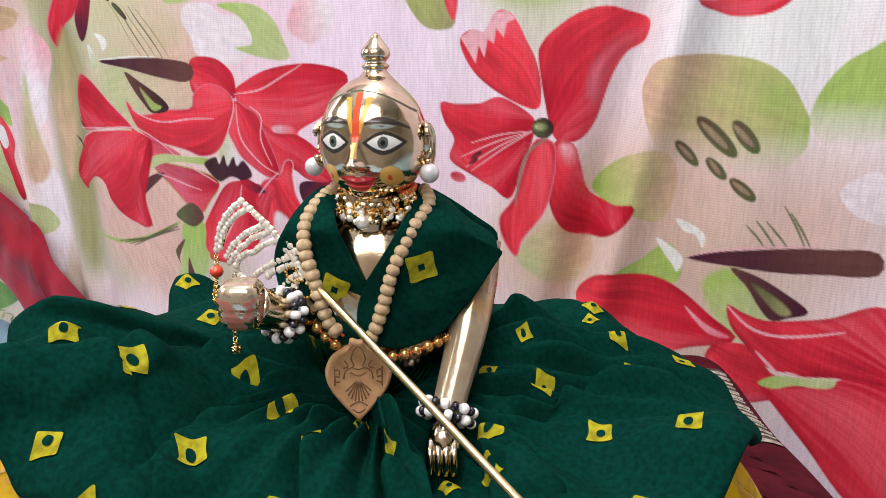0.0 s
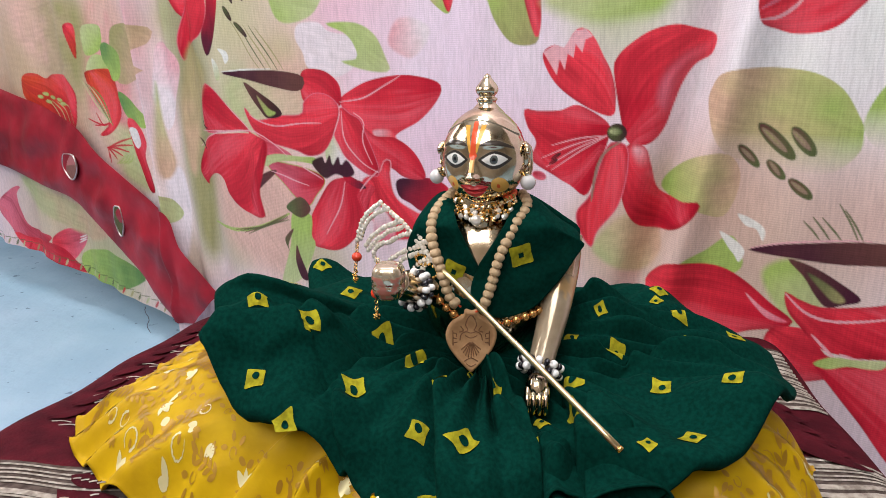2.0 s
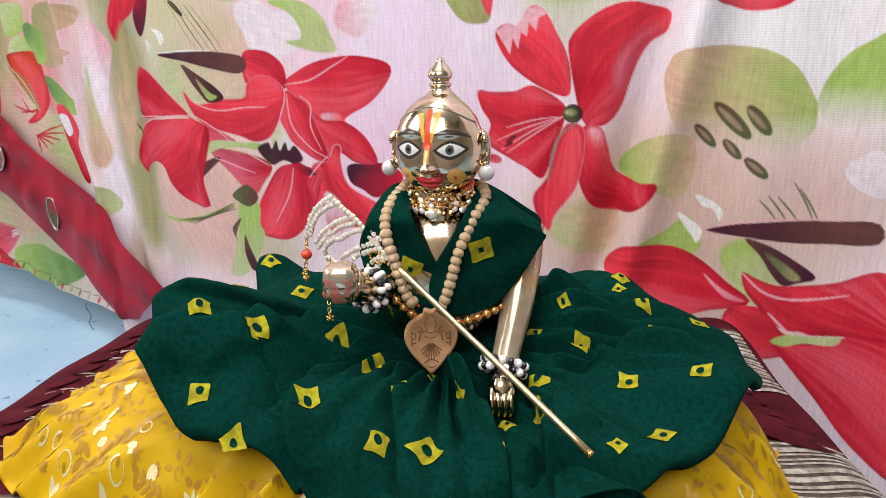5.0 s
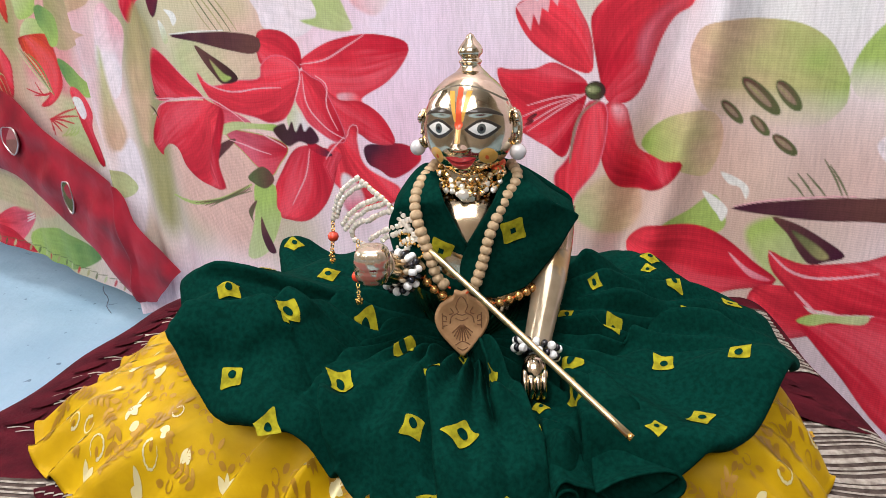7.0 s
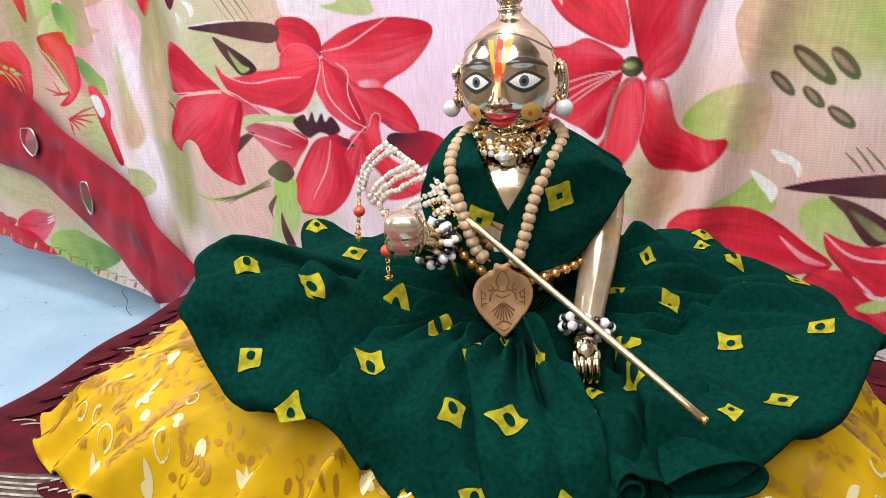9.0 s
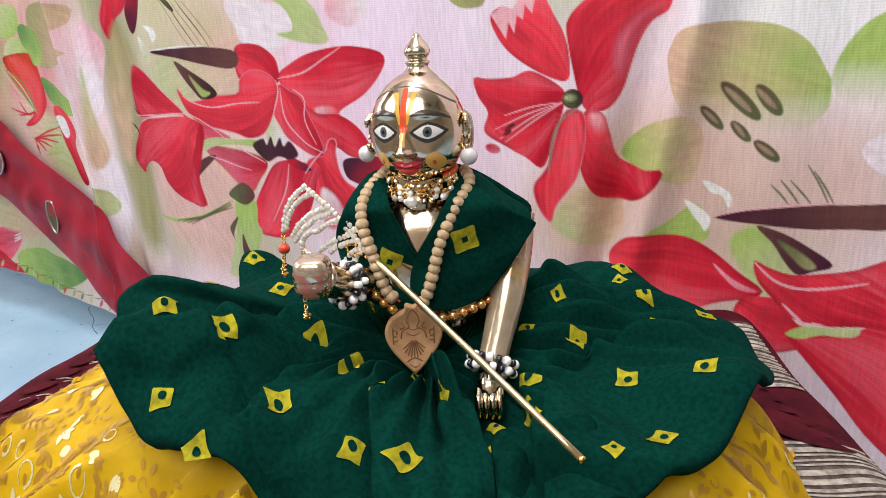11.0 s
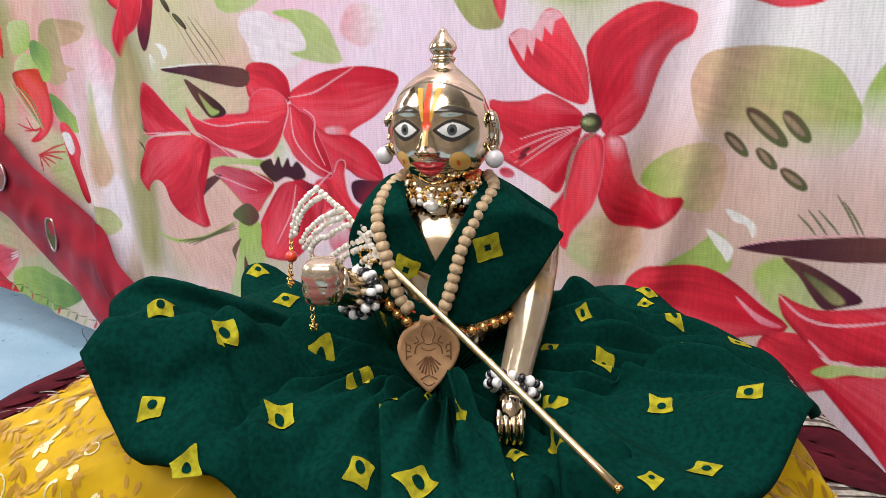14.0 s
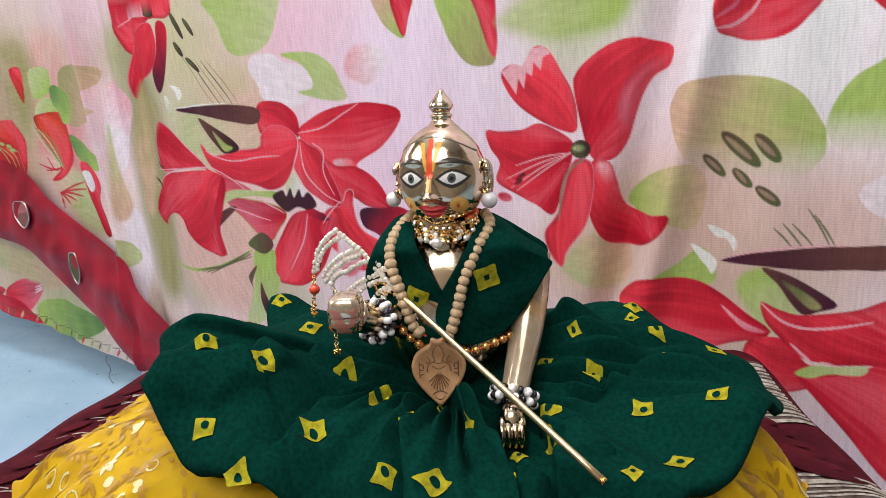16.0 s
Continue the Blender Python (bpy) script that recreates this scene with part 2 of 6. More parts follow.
def box(name, lo, hi, material, parent=None, bevel=0.0, seg=2):
    bm = bmesh.new()
    bmesh.ops.create_cube(bm, size=1)
    for v in bm.verts:
        v.co = Vector([lo[i] + (v.co[i] + 0.5) * (hi[i] - lo[i]) for i in range(3)])
    if bevel:
        bmesh.ops.bevel(bm, geom=bm.edges[:], offset=bevel, segments=seg, profile=0.5, affect="EDGES")
    return part(name, bm, material, parent, smooth=bool(bevel))


# ---- room ----
FLOOR_Z, CEIL_Z = -0.16, 2.64
tagged(box("floor", (-2.4, -1.5, FLOOR_Z - 0.1), (2.3, 2.9, FLOOR_Z), BLUE), "pale blue limewashed cement floor with fine cracks", "floor", kind="structure")
# four ceiling slabs round an opening added for the overhead lamp
bm = bmesh.new()
for lo, hi in (((-2.4, -1.5), (-0.7, 2.9)), ((0.1, -1.5), (2.3, 2.9)), ((-0.7, -1.5), (0.1, -0.25)), ((-0.7, 0.55), (0.1, 2.9))):
    for v in bmesh.ops.create_cube(bm, size=1)["verts"]:
        v.co = Vector((lo[0] + (v.co.x + 0.5) * (hi[0] - lo[0]), lo[1] + (v.co.y + 0.5) * (hi[1] - lo[1]), CEIL_Z + 0.05 + 0.1 * v.co.z))
tagged(part("ceiling", bm, CEIL, smooth=False), "plain white painted ceiling with an added opening for the overhead lamp", "ceiling", kind="structure")
tagged(box("wall_north", (-2.4, 2.8, FLOOR_Z), (2.3, 2.9, CEIL_Z), BLUE), "pale blue limewashed wall", "wall", kind="structure")
tagged(box("wall_east", (2.2, -1.4, FLOOR_Z), (2.3, 2.8, CEIL_Z), WALL), "plain cream painted wall", "wall", kind="structure")


def wall_with_window(name, axis, at0, at1, span, hole, label):
    """A wall of four pieces in one mesh round a real opening. span, hole: along, along, low, high."""
    bm = bmesh.new()
    a0, a1, b0, b1 = hole
    for lo, hi, zl, zh in ((span[0], a0, FLOOR_Z, CEIL_Z), (a1, span[1], FLOOR_Z, CEIL_Z), (a0, a1, FLOOR_Z, b0), (a0, a1, b1, CEIL_Z)):
        r = bmesh.ops.create_cube(bm, size=1)
        for v in r["verts"]:
            c = (lo + (v.co.x + 0.5) * (hi - lo), at0 + (v.co.y + 0.5) * (at1 - at0))
            v.co = Vector((c[0], c[1], zl + (v.co.z + 0.5) * (zh - zl))) if axis == "x" else Vector((c[1], c[0], zl + (v.co.z + 0.5) * (zh - zl)))
    return tagged(part(name, bm, WALL, smooth=False), label, "wall", kind="structure")


wall_with_window("wall_south", "x", -1.5, -1.4, (-2.4, 2.3), (-1.1, 0.4, 1.4, 2.5), "plain cream painted wall with a window opening")
wall_with_window("wall_west", "y", -2.5, -2.4, (-1.5, 1.15), (-0.6, 0.6, 1.25, 2.35), "plain cream painted wall with a window opening")
# this opening is added too, only to let the far lamp in
wall_with_window("wall_west_far", "y", -2.5, -2.4, (1.15, 2.9), (1.5, 2.5, 0.6, 1.9), "plain cream painted wall with an added opening for the far lamp")


# ---- curtain ----
C0 = np.array([0.25, 0.525, 0.0])
CD = np.array([-0.8944, 0.4472, 0.0])
CN = np.array([-0.4472, -0.8944, 0.0])


def fold(s, z):
    """How far the hanging cloth stands out towards the room at s along it and height z."""
    f = 0.0025 * np.sin(s * 38 + 0.8 * np.sin(z * 5)) + 0.0015 * np.sin(s * 91 + z * 4)
    f = f + 0.016 * np.exp(-((s - 0.080 + 0.21 * (z - 0.28)) / 0.018) ** 2) - 0.020 * np.exp(-((s - 0.115 + 0.21 * (z - 0.28)) / 0.016) ** 2)
    left = 1 / (1 + np.exp(-(s - 0.86) / 0.04))
    f = f + left * (0.0055 * np.sin((s - 0.86) * 30 - z * 2.0) + 0.0012 * np.sin(s * 70 + z * 7))
    f = f + 0.019 * np.exp(-((s - 0.945 - 0.06 * (z - 0.29)) / 0.010) ** 2) - 0.010 * np.exp(-((s - 0.905 - 0.06 * (z - 0.29)) / 0.018) ** 2) - 0.012 * np.exp(-((s - 0.845 - 0.05 * (z - 0.29)) / 0.020) ** 2)
    return f


def over_curtain(s, z, off=0.0):
    """As on_curtain, but stretched over the folds."""
    return C0 + s * CD + off * CN + z * np.array([0, 0, 1.0])


def on_curtain(s, z, off=0.0):
    s, z = np.asarray(s, float), np.asarray(z, float)
    return C0 + s[..., None] * CD + (fold(s, z) + off)[..., None] * CN + z[..., None] * np.array([0, 0, 1.0])


HEM = [(-700, -110), (0, -112), (800, -122), (946, -124), (1047, -103), (1156, -87), (1314, -69), (1595, -46), (1825, -41), (2100, -40)]
# broad soft colours of the print: along, up, radius (mm), colour
WASH = []


def tint(along, up, radius, colour):
    WASH.append((along, up, radius, colour))


tint(-60, 300, 90, (0.84, 0.8, 0.84))
tint(90, 330, 60, (0.84, 0.76, 0.82))
tint(60, 200, 55, (0.6, 0.38, 0.28))
tint(-40, 200, 45, (0.58, 0.36, 0.28))
tint(30, 110, 60, (0.52, 0.4, 0.3))
tint(170, 140, 40, (0.58, 0.42, 0.3))
tint(180, 380, 50, (0.4, 0.46, 0.22))
tint(330, 330, 90, (0.78, 0.64, 0.8))
tint(380, 200, 70, (0.78, 0.54, 0.7))
tint(520, 380, 60, (0.76, 0.46, 0.58))
tint(470, 330, 60, (0.78, 0.62, 0.74))
tint(640, 300, 60, (0.66, 0.5, 0.36))
tint(740, 390, 70, (0.52, 0.52, 0.26))
tint(700, 130, 80, (0.72, 0.5, 0.42))
tint(840, 170, 45, (0.42, 0.42, 0.22))
tint(880, 100, 60, (0.72, 0.66, 0.68))
tint(900, 260, 60, (0.72, 0.55, 0.58))
tint(850, 330, 50, (0.45, 0.46, 0.24))
tint(1010, 330, 70, (0.6, 0.38, 0.36))
tint(1150, 330, 100, (0.42, 0.36, 0.16))
tint(1350, 320, 120, (0.48, 0.34, 0.18))
tint(1180, 260, 40, (0.6, 0.3, 0.22))
tint(1040, 230, 34, (0.42, 0.38, 0.2))
tint(1260, 360, 40, (0.34, 0.34, 0.14))
tint(900, 20, 40, (0.56, 0.5, 0.36))
tint(965, 110, 38, (0.9, 0.84, 0.88))
tint(935, 205, 34, (0.88, 0.76, 0.82))
tint(995, 265, 30, (0.84, 0.52, 0.58))
tint(815, 255, 38, (0.5, 0.44, 0.24))
tint(880, 395, 30, (0.36, 0.42, 0.16))
tint(1060, 385, 40, (0.78, 0.54, 0.56))
tint(1090, 290, 34, (0.4, 0.44, 0.2))
tint(780, 60, 36, (0.4, 0.4, 0.22))
tint(790, 150, 30, (0.74, 0.5, 0.46))
tint(930, 330, 26, (0.86, 0.7, 0.74))
tint(690, 220, 30, (0.62, 0.46, 0.28))
tint(640, 335, 22, (0.44, 0.44, 0.2))
tint(565, 235, 22, (0.58, 0.46, 0.28))
tint(730, 265, 28, (0.5, 0.46, 0.24))
tint(660, 150, 26, (0.7, 0.44, 0.36))
tint(760, 210, 24, (0.8, 0.62, 0.62))
tint(600, 60, 40, (0.44, 0.42, 0.26))
tint(560, 150, 34, (0.72, 0.5, 0.5))
tint(1000, 180, 70, (0.66, 0.42, 0.34))
tint(1300, 0, 120, (0.55, 0.46, 0.3))
tint(1150, -40, 80, (0.42, 0.48, 0.22))
tint(1000, -70, 50, (0.74, 0.62, 0.58))


def wash(s, z):
    """The print's ground colour at s, z (metres)."""
    base = np.array([0.76, 0.62, 0.69])
    tot = np.full(s.shape + (1,), 0.25)
    col = base * tot
    for a, b, r, c in WASH:
        w = np.exp(-(((s - a / 1000) ** 2 + (z - b / 1000) ** 2) / (2 * (r / 1000 * 0.75) ** 2)))[..., None]
        col, tot = col + w * np.array(c), tot + w
    peach = np.clip((s - 0.45) / 0.2, 0, 1)[..., None] * np.array([0.0, 0.05, 0.06])
    return np.clip(col / tot * 1.10 * (1 - peach), 0, 0.88)


curtain = thing("curtain", (0.25, 0.525, -0.11), "hanging pink and green satin curtain printed with big red lilies", "curtain")
hs, hz = np.array([h[0] for h in HEM]) / 1000, np.array([h[1] for h in HEM]) / 1000
ss = np.concatenate([np.linspace(-0.65, -0.16, 40, endpoint=False), np.linspace(-0.16, 1.0, 1010, endpoint=False), np.linspace(1.0, 1.56, 260, endpoint=False), np.linspace(1.56, 2.05, 40)])
S_, Z_ = np.meshgrid(ss, np.zeros(485))
LOW = np.interp(S_, hs, hz)
tt = np.linspace(0, 1, 455)[:, None]
Z_[:455] = LOW[:455] + tt * (0.44 - LOW[:455])
Z_[455:] = np.linspace(0.46, 2.638, 30)[:, None]


def speckle(x, y, seed=0):
    """Smooth value noise from 0 to 1 on a unit lattice."""
    i, j = np.floor(x), np.floor(y)
    u, v = x - i, y - j
    u, v = u * u * (3 - 2 * u), v * v * (3 - 2 * v)

    def at_(a, b):
        h = np.sin(a * 127.1 + b * 311.7 + seed * 74.7) * 43758.5453
        return h - np.floor(h)
    return (at_(i, j) * (1 - u) + at_(i + 1, j) * u) * (1 - v) + (at_(i, j + 1) * (1 - u) + at_(i + 1, j + 1) * u) * v


INK = {
    "red": (0.84, 0.045, 0.075), "crimson": (0.56, 0.012, 0.036), "rose": (0.74, 0.17, 0.25), "leaf": (0.38, 0.52, 0.14), "peach": (0.64, 0.42, 0.30),
    "plum": (0.060, 0.012, 0.032), "dusk": (0.13, 0.05, 0.045), "palegreen": (0.52, 0.56, 0.30), "vermilion": (0.68, 0.07, 0.03), "green": (0.14, 0.28, 0.09),
    "brown": (0.30, 0.20, 0.16), "olive": (0.36, 0.33, 0.15), "white": (0.82, 0.82, 0.80), "blush": (0.80, 0.42, 0.48), "ink": (0.050, 0.018, 0.022), "moss": (0.10, 0.13, 0.05),
    "cloud": (0.82, 0.72, 0.78), "flesh": (0.74, 0.47, 0.41), "shade": (0.34, 0.33, 0.20),
}
dye = wash(S_, Z_)
mist = speckle(S_ * 14 + Z_ * 3, Z_ * 9, 3) + 0.5 * speckle(S_ * 40, Z_ * 22, 5) - 0.75
dye = np.clip(dye * (1 + 0.13 * mist[..., None] * np.array([0.6, 1.0, 0.9])), 0, 0.86)


def patch(low, high):
    """The part of the cloth between two corners (metres) as two slices, with its places."""
    c = np.nonzero((ss > low[0]) & (ss < high[0]))[0]
    if not len(c):
        return None
    zz = Z_[:, c]
    r = np.nonzero(((zz > low[1]) & (zz < high[1])).any(1))[0]
    if not len(r):
        return None
    box_ = (slice(r[0], r[-1] + 1), slice(c[0], c[-1] + 1))
    return box_, S_[box_], Z_[box_]


def lay(box_, cover, colour):
    dye[box_] = dye[box_] * (1 - cover[..., None]) + colour * cover[..., None]


def petal(outline, near, far, rim=None, soft=0.7, sharp=0, fade=None):
    """A printed petal or leaf: outline in mm from its root, inks at root and tip, an edge ink, the softness of its edge in mm."""
    out = np.array(outline, float) / 1000
    if not sharp:
        out = spline(out, max(40, 5 * len(outline)), True)
    got = patch(out.min(0) - 0.012 - soft / 1000, out.max(0) + 0.012 + soft / 1000)
    if got is None:
        return
    box_, x, z = got
    gap, odd = np.full(x.shape, 9.0), np.zeros(x.shape, bool)
    for (ax, az), (bx, bz) in zip(out, np.roll(out, -1, 0)):
        dx, dz = bx - ax, bz - az
        t = np.clip(((x - ax) * dx + (z - az) * dz) / (dx * dx + dz * dz + 1e-12), 0, 1)
        gap = np.minimum(gap, np.hypot(x - ax - t * dx, z - az - t * dz))
        odd ^= ((az > z) != (bz > z)) & (x < (bx - ax) * (z - az) / (bz - az + 1e-12) + ax)
    inside = np.where(odd, gap, -gap)
    cover = np.clip(inside / (soft / 1000) * 0.5 + 0.5, 0, 1)
    cover = cover * cover * (3 - 2 * cover)
    root = out[0]
    tip = out[np.argmax(np.linalg.norm(out - root, axis=1))]
    axis = (tip - root) / (np.linalg.norm(tip - root) + 1e-9)
    size = np.linalg.norm(tip - root)
    along = np.clip(((x - root[0]) * axis[0] + (z - root[1]) * axis[1]) / size, 0, 1)
    across = (x - root[0]) * axis[1] - (z - root[1]) * axis[0]
    a, b = np.array(INK[near]), np.array(INK[far])
    seed = int(abs(root[0] * 997 + root[1] * 313) * 10)
    mixed = np.clip(along * 1.15 - 0.08 + 0.35 * (speckle(x * 50, z * 50, seed) - 0.5), 0, 1)[..., None]
    colour = a + (b - a) * mixed
    if near in ("red", "crimson", "vermilion", "rose") and far in ("red", "crimson", "rose", "vermilion"):
        fan = across / (0.35 + 0.9 * np.sin(np.clip(along, 0.05, 0.95) * math.pi))
        streak = 0.6 * speckle(fan * 260, along * 3, seed) + 0.4 * speckle(fan * 640, along * 5, seed + 1) - 0.5
        wide = np.sin(fan / size * 9 + seed) * 0.5
        lit = np.clip(wide + streak * 1.1, -1, 1)[..., None]
        colour = np.where(lit > 0, colour + (np.array((0.84, 0.15, 0.20)) - colour) * lit * 0.62, colour + (np.array((0.25, 0.004, 0.014)) - colour) * -lit * 0.62)
        border = np.clip(1 - inside / 0.006, 0, 1)[..., None] * np.clip(speckle(x * 35, z * 35, seed + 2) * 2 - 0.7, 0, 1)[..., None]
        colour = colour + (np.array((0.26, 0.004, 0.016)) - colour) * border * 0.65
    else:
        grain = speckle(across * 300, along * 8, seed) - 0.5
        colour = colour * (1 + 0.16 * grain[..., None])
    if rim:
        edge = np.clip(1.3 - np.abs(inside - 0.0006) / 0.0009, 0, 1)[..., None]
        colour = colour + (np.array(INK[rim]) - colour) * edge * 0.85
    if fade:
        cover = cover * np.clip((z - out[:, 1].min()) / 0.035, 0, 1)
    lay(box_, cover, np.clip(colour, 0, 0.9))


def stroke(line, width, ink):
    """A printed line that tapers at both ends; places and width in mm."""
    p = spline(np.array(line, float) / 1000, 14)
    got = patch(p.min(0) - 0.006, p.max(0) + 0.006)
    if got is None:
        return
    box_, x, z = got
    cover = np.zeros(x.shape)
    for k in range(13):
        (ax, az), (bx, bz) = p[k], p[k + 1]
        dx, dz = bx - ax, bz - az
        t = np.clip(((x - ax) * dx + (z - az) * dz) / (dx * dx + dz * dz + 1e-12), 0, 1)
        w = width / 2000 * (0.35 + 0.65 * np.sin(math.pi * np.clip((k + t) / 13 * 0.9 + 0.05, 0, 1)))
        cover = np.maximum(cover, np.clip((w - np.hypot(x - ax - t * dx, z - az - t * dz)) / 0.0007 + 0.6, 0, 1))
    lay(box_, cover * 0.92, np.array(INK[ink]))


def seed(centre, tip, wide, inner, outer):
    """A printed oval from its centre, the end of its long axis and its half width, in mm."""
    c, e = np.array(centre, float), np.array(tip, float)
    a, n = e - c, np.array((-(e - c)[1], (e - c)[0])) / (np.linalg.norm(e - c) + 1e-9)
    petal([tuple(c + a * math.cos(t) + n * wide * math.sin(t)) for t in np.linspace(0, 6.283, 12, endpoint=False)], outer, inner, rim=outer)


# soft grounds of the print; the first paints a fold valley's shade into the dye
petal([(830, 400), (870, 430), (880, 250), (870, 60), (835, 20), (815, 120), (800, 300)], "shade", "olive", soft=22)
petal([(650, 20), (800, 60), (790, 200), (720, 190), (640, 130)], "flesh", "flesh", soft=30)
petal([(590, 320), (760, 310), (740, 230), (620, 240)], "flesh", "palegreen", soft=26)
petal([(1010, 420), (1100, 430), (1120, 250), (1060, 200), (1000, 300)], "flesh", "rose", soft=20)
petal([(1120, 430), (1330, 440), (1300, 330), (1200, 250), (1120, 320)], "olive", "flesh", soft=26)
petal([(1020, 210), (1120, 250), (1060, 140), (980, 120)], "palegreen", "flesh", soft=14)
petal([(955, 430), (985, 430), (970, 250), (950, 150), (935, 260)], "blush", "cloud", soft=14)
petal([(1200, 90), (1420, 130), (1420, 60), (1260, 20)], "flesh", "palegreen", soft=20)
# pods, leaves and pale clouds behind the lilies
petal([(98, 282), (96, 295), (87, 307), (64, 312), (39, 312), (12, 307), (-8, 294), (-22, 272), (-26, 262), (-24, 241), (2, 223), (63, 232), (77, 239), (87, 253)], "peach", "leaf", fade=1)
petal([(-26, 262), (-29, 284), (-41, 304), (-55, 314), (-73, 321), (-90, 284), (-78, 255), (-42, 246)], "leaf", "leaf", fade=1)
petal([(138, 198), (129, 216), (101, 233), (74, 237), (63, 214), (74, 179), (99, 183), (122, 185)], "leaf", "peach")
petal([(109, 126), (86, 145), (67, 161), (56, 147), (56, 128), (86, 114)], "leaf", "leaf")
petal([(199, 126), (183, 157), (154, 172), (132, 138), (156, 107)], "palegreen", "peach", soft=4)
petal([(-52, 212), (-61, 224), (-77, 228), (-88, 193), (-65, 196)], "cloud", "cloud")
petal([(681, 459), (555, 444), (559, 406), (583, 382), (621, 372), (648, 381), (662, 417)], "leaf", "palegreen", soft=2)
petal([(615, 354), (608, 371), (573, 371), (553, 360), (514, 350), (509, 324), (543, 305), (595, 314), (605, 336)], "cloud", "cloud", soft=1.5)
petal([(557, 369), (510, 368), (481, 354), (467, 327), (464, 311), (498, 313), (535, 323), (510, 327), (514, 343), (529, 357)], "leaf", "palegreen", soft=1.5)
petal([(462, 341), (452, 368), (426, 370), (403, 358), (409, 340), (432, 326)], "blush", "cloud", soft=3)
petal([(413, 421), (361, 414), (368, 393), (376, 372), (394, 381), (407, 397)], "peach", "leaf")
petal([(390, 418), (361, 414), (368, 390), (376, 373), (385, 389)], "crimson", "red")
petal([(332, 416), (282, 410), (271, 367), (268, 342), (279, 336), (299, 339), (314, 354), (325, 377)], "leaf", "olive", soft=1)
petal([(295, 412), (269, 409), (266, 377), (266, 355), (270, 343), (277, 356), (286, 384)], "crimson", "red", soft=1)
petal([(265, 377), (215, 402), (136, 392), (143, 364), (172, 357), (216, 356)], "palegreen", "leaf", soft=9)
# lily over the figure"s shoulder
petal([(189, 260), (220, 277), (243, 271), (268, 270), (283, 271), (279, 253), (269, 237), (273, 217), (245, 201), (227, 194), (208, 186), (197, 219), (189, 241)], "crimson", "red")
petal([(187, 267), (220, 279), (246, 295), (260, 314), (263, 329), (251, 336), (240, 333), (228, 349), (216, 350), (206, 341), (197, 325), (188, 308), (183, 285)], "red", "red")
petal([(263, 329), (248, 306), (245, 322), (239, 311), (236, 327), (229, 323), (227, 336), (219, 328), (216, 340), (208, 343), (216, 350), (228, 349), (240, 333), (251, 336)], "blush", "blush", sharp=1)
petal([(170, 238), (152, 239), (146, 222), (139, 194), (117, 188), (94, 191), (102, 172), (124, 157), (152, 156), (167, 173), (173, 196)], "red", "crimson")
petal([(186, 241), (195, 222), (205, 187), (219, 167), (215, 147), (201, 130), (195, 148), (175, 177), (167, 212), (169, 238)], "red", "red", rim="rose")
petal([(172, 248), (186, 307), (183, 324), (169, 337), (151, 347), (131, 351), (117, 348), (100, 341), (102, 325), (115, 316), (124, 299), (130, 279), (136, 258), (145, 244), (157, 240)], "crimson", "red")
petal([(143, 284), (138, 310), (118, 331), (102, 339), (106, 326), (119, 316), (129, 299), (136, 276)], "rose", "red", soft=5)
petal([(163, 236), (152, 236), (148, 220), (154, 215)], "blush", "red", soft=4)
stroke([(176, 242), (191, 231), (199, 212), (203, 180)], 3, "brown")
stroke([(189, 248), (218, 244), (252, 234)], 1.3, "blush")
stroke([(189, 248), (221, 233), (257, 211)], 1.3, "blush")
stroke([(189, 248), (217, 231), (251, 208)], 1.3, "blush")
stroke([(189, 248), (224, 237), (263, 220)], 1.3, "blush")
seed((265, 201), (257, 199), 5, "crimson", "rose")
seed((246, 223), (240, 227), 2, "crimson", "ink")
seed((249, 217), (244, 220), 2, "crimson", "ink")
seed((180, 251), (170, 251), 9, "moss", "ink")
seed((182, 252), (175, 252), 4, "palegreen", "moss")
petal([(59, 351), (54, 379), (-14, 372), (-6, 352), (9, 341), (31, 339), (46, 343)], "red", "crimson")
stroke([(58, 351), (46, 353), (34, 362), (26, 374)], 3, "blush")
stroke([(58, 360), (46, 368), (42, 376)], 3, "rose")
petal([(-47, 368), (-69, 365), (-70, 347), (-59, 353)], "red", "crimson")
# pods" seeds, hatching and hooks
seed((37, 250), (21, 235), 6.5, "dusk", "moss")
seed((39, 251), (28, 241), 2.6, "olive", "brown")
seed((16, 251), (6, 239), 6, "dusk", "moss")
seed((18, 252), (10, 244), 2.4000000000000004, "olive", "brown")
seed((58, 236), (49, 226), 4.5, "dusk", "moss")
seed((59, 237), (53, 231), 1.8, "olive", "brown")
seed((35, 225), (27, 217), 4.5, "dusk", "moss")
seed((36, 226), (31, 220), 1.8, "olive", "brown")
seed((14, 210), (4, 202), 5, "dusk", "moss")
seed((15, 211), (8, 206), 2.0, "olive", "brown")
stroke([(8, 182), (0, 174), (-6, 166)], 1.6, "moss")
stroke([(1, 186), (-7, 176), (-14, 166)], 1.6, "moss")
stroke([(-6, 186), (-15, 176), (-23, 166)], 1.6, "moss")
stroke([(-17, 199), (-27, 183), (-35, 167)], 1.6, "moss")
stroke([(-22, 194), (-31, 181), (-39, 167)], 1.6, "moss")
petal([(62, 182), (49, 178), (38, 170), (39, 159), (45, 169), (55, 172)], "white", "white")
petal([(76, 164), (61, 156), (53, 147), (57, 136), (62, 143), (68, 150)], "white", "white")
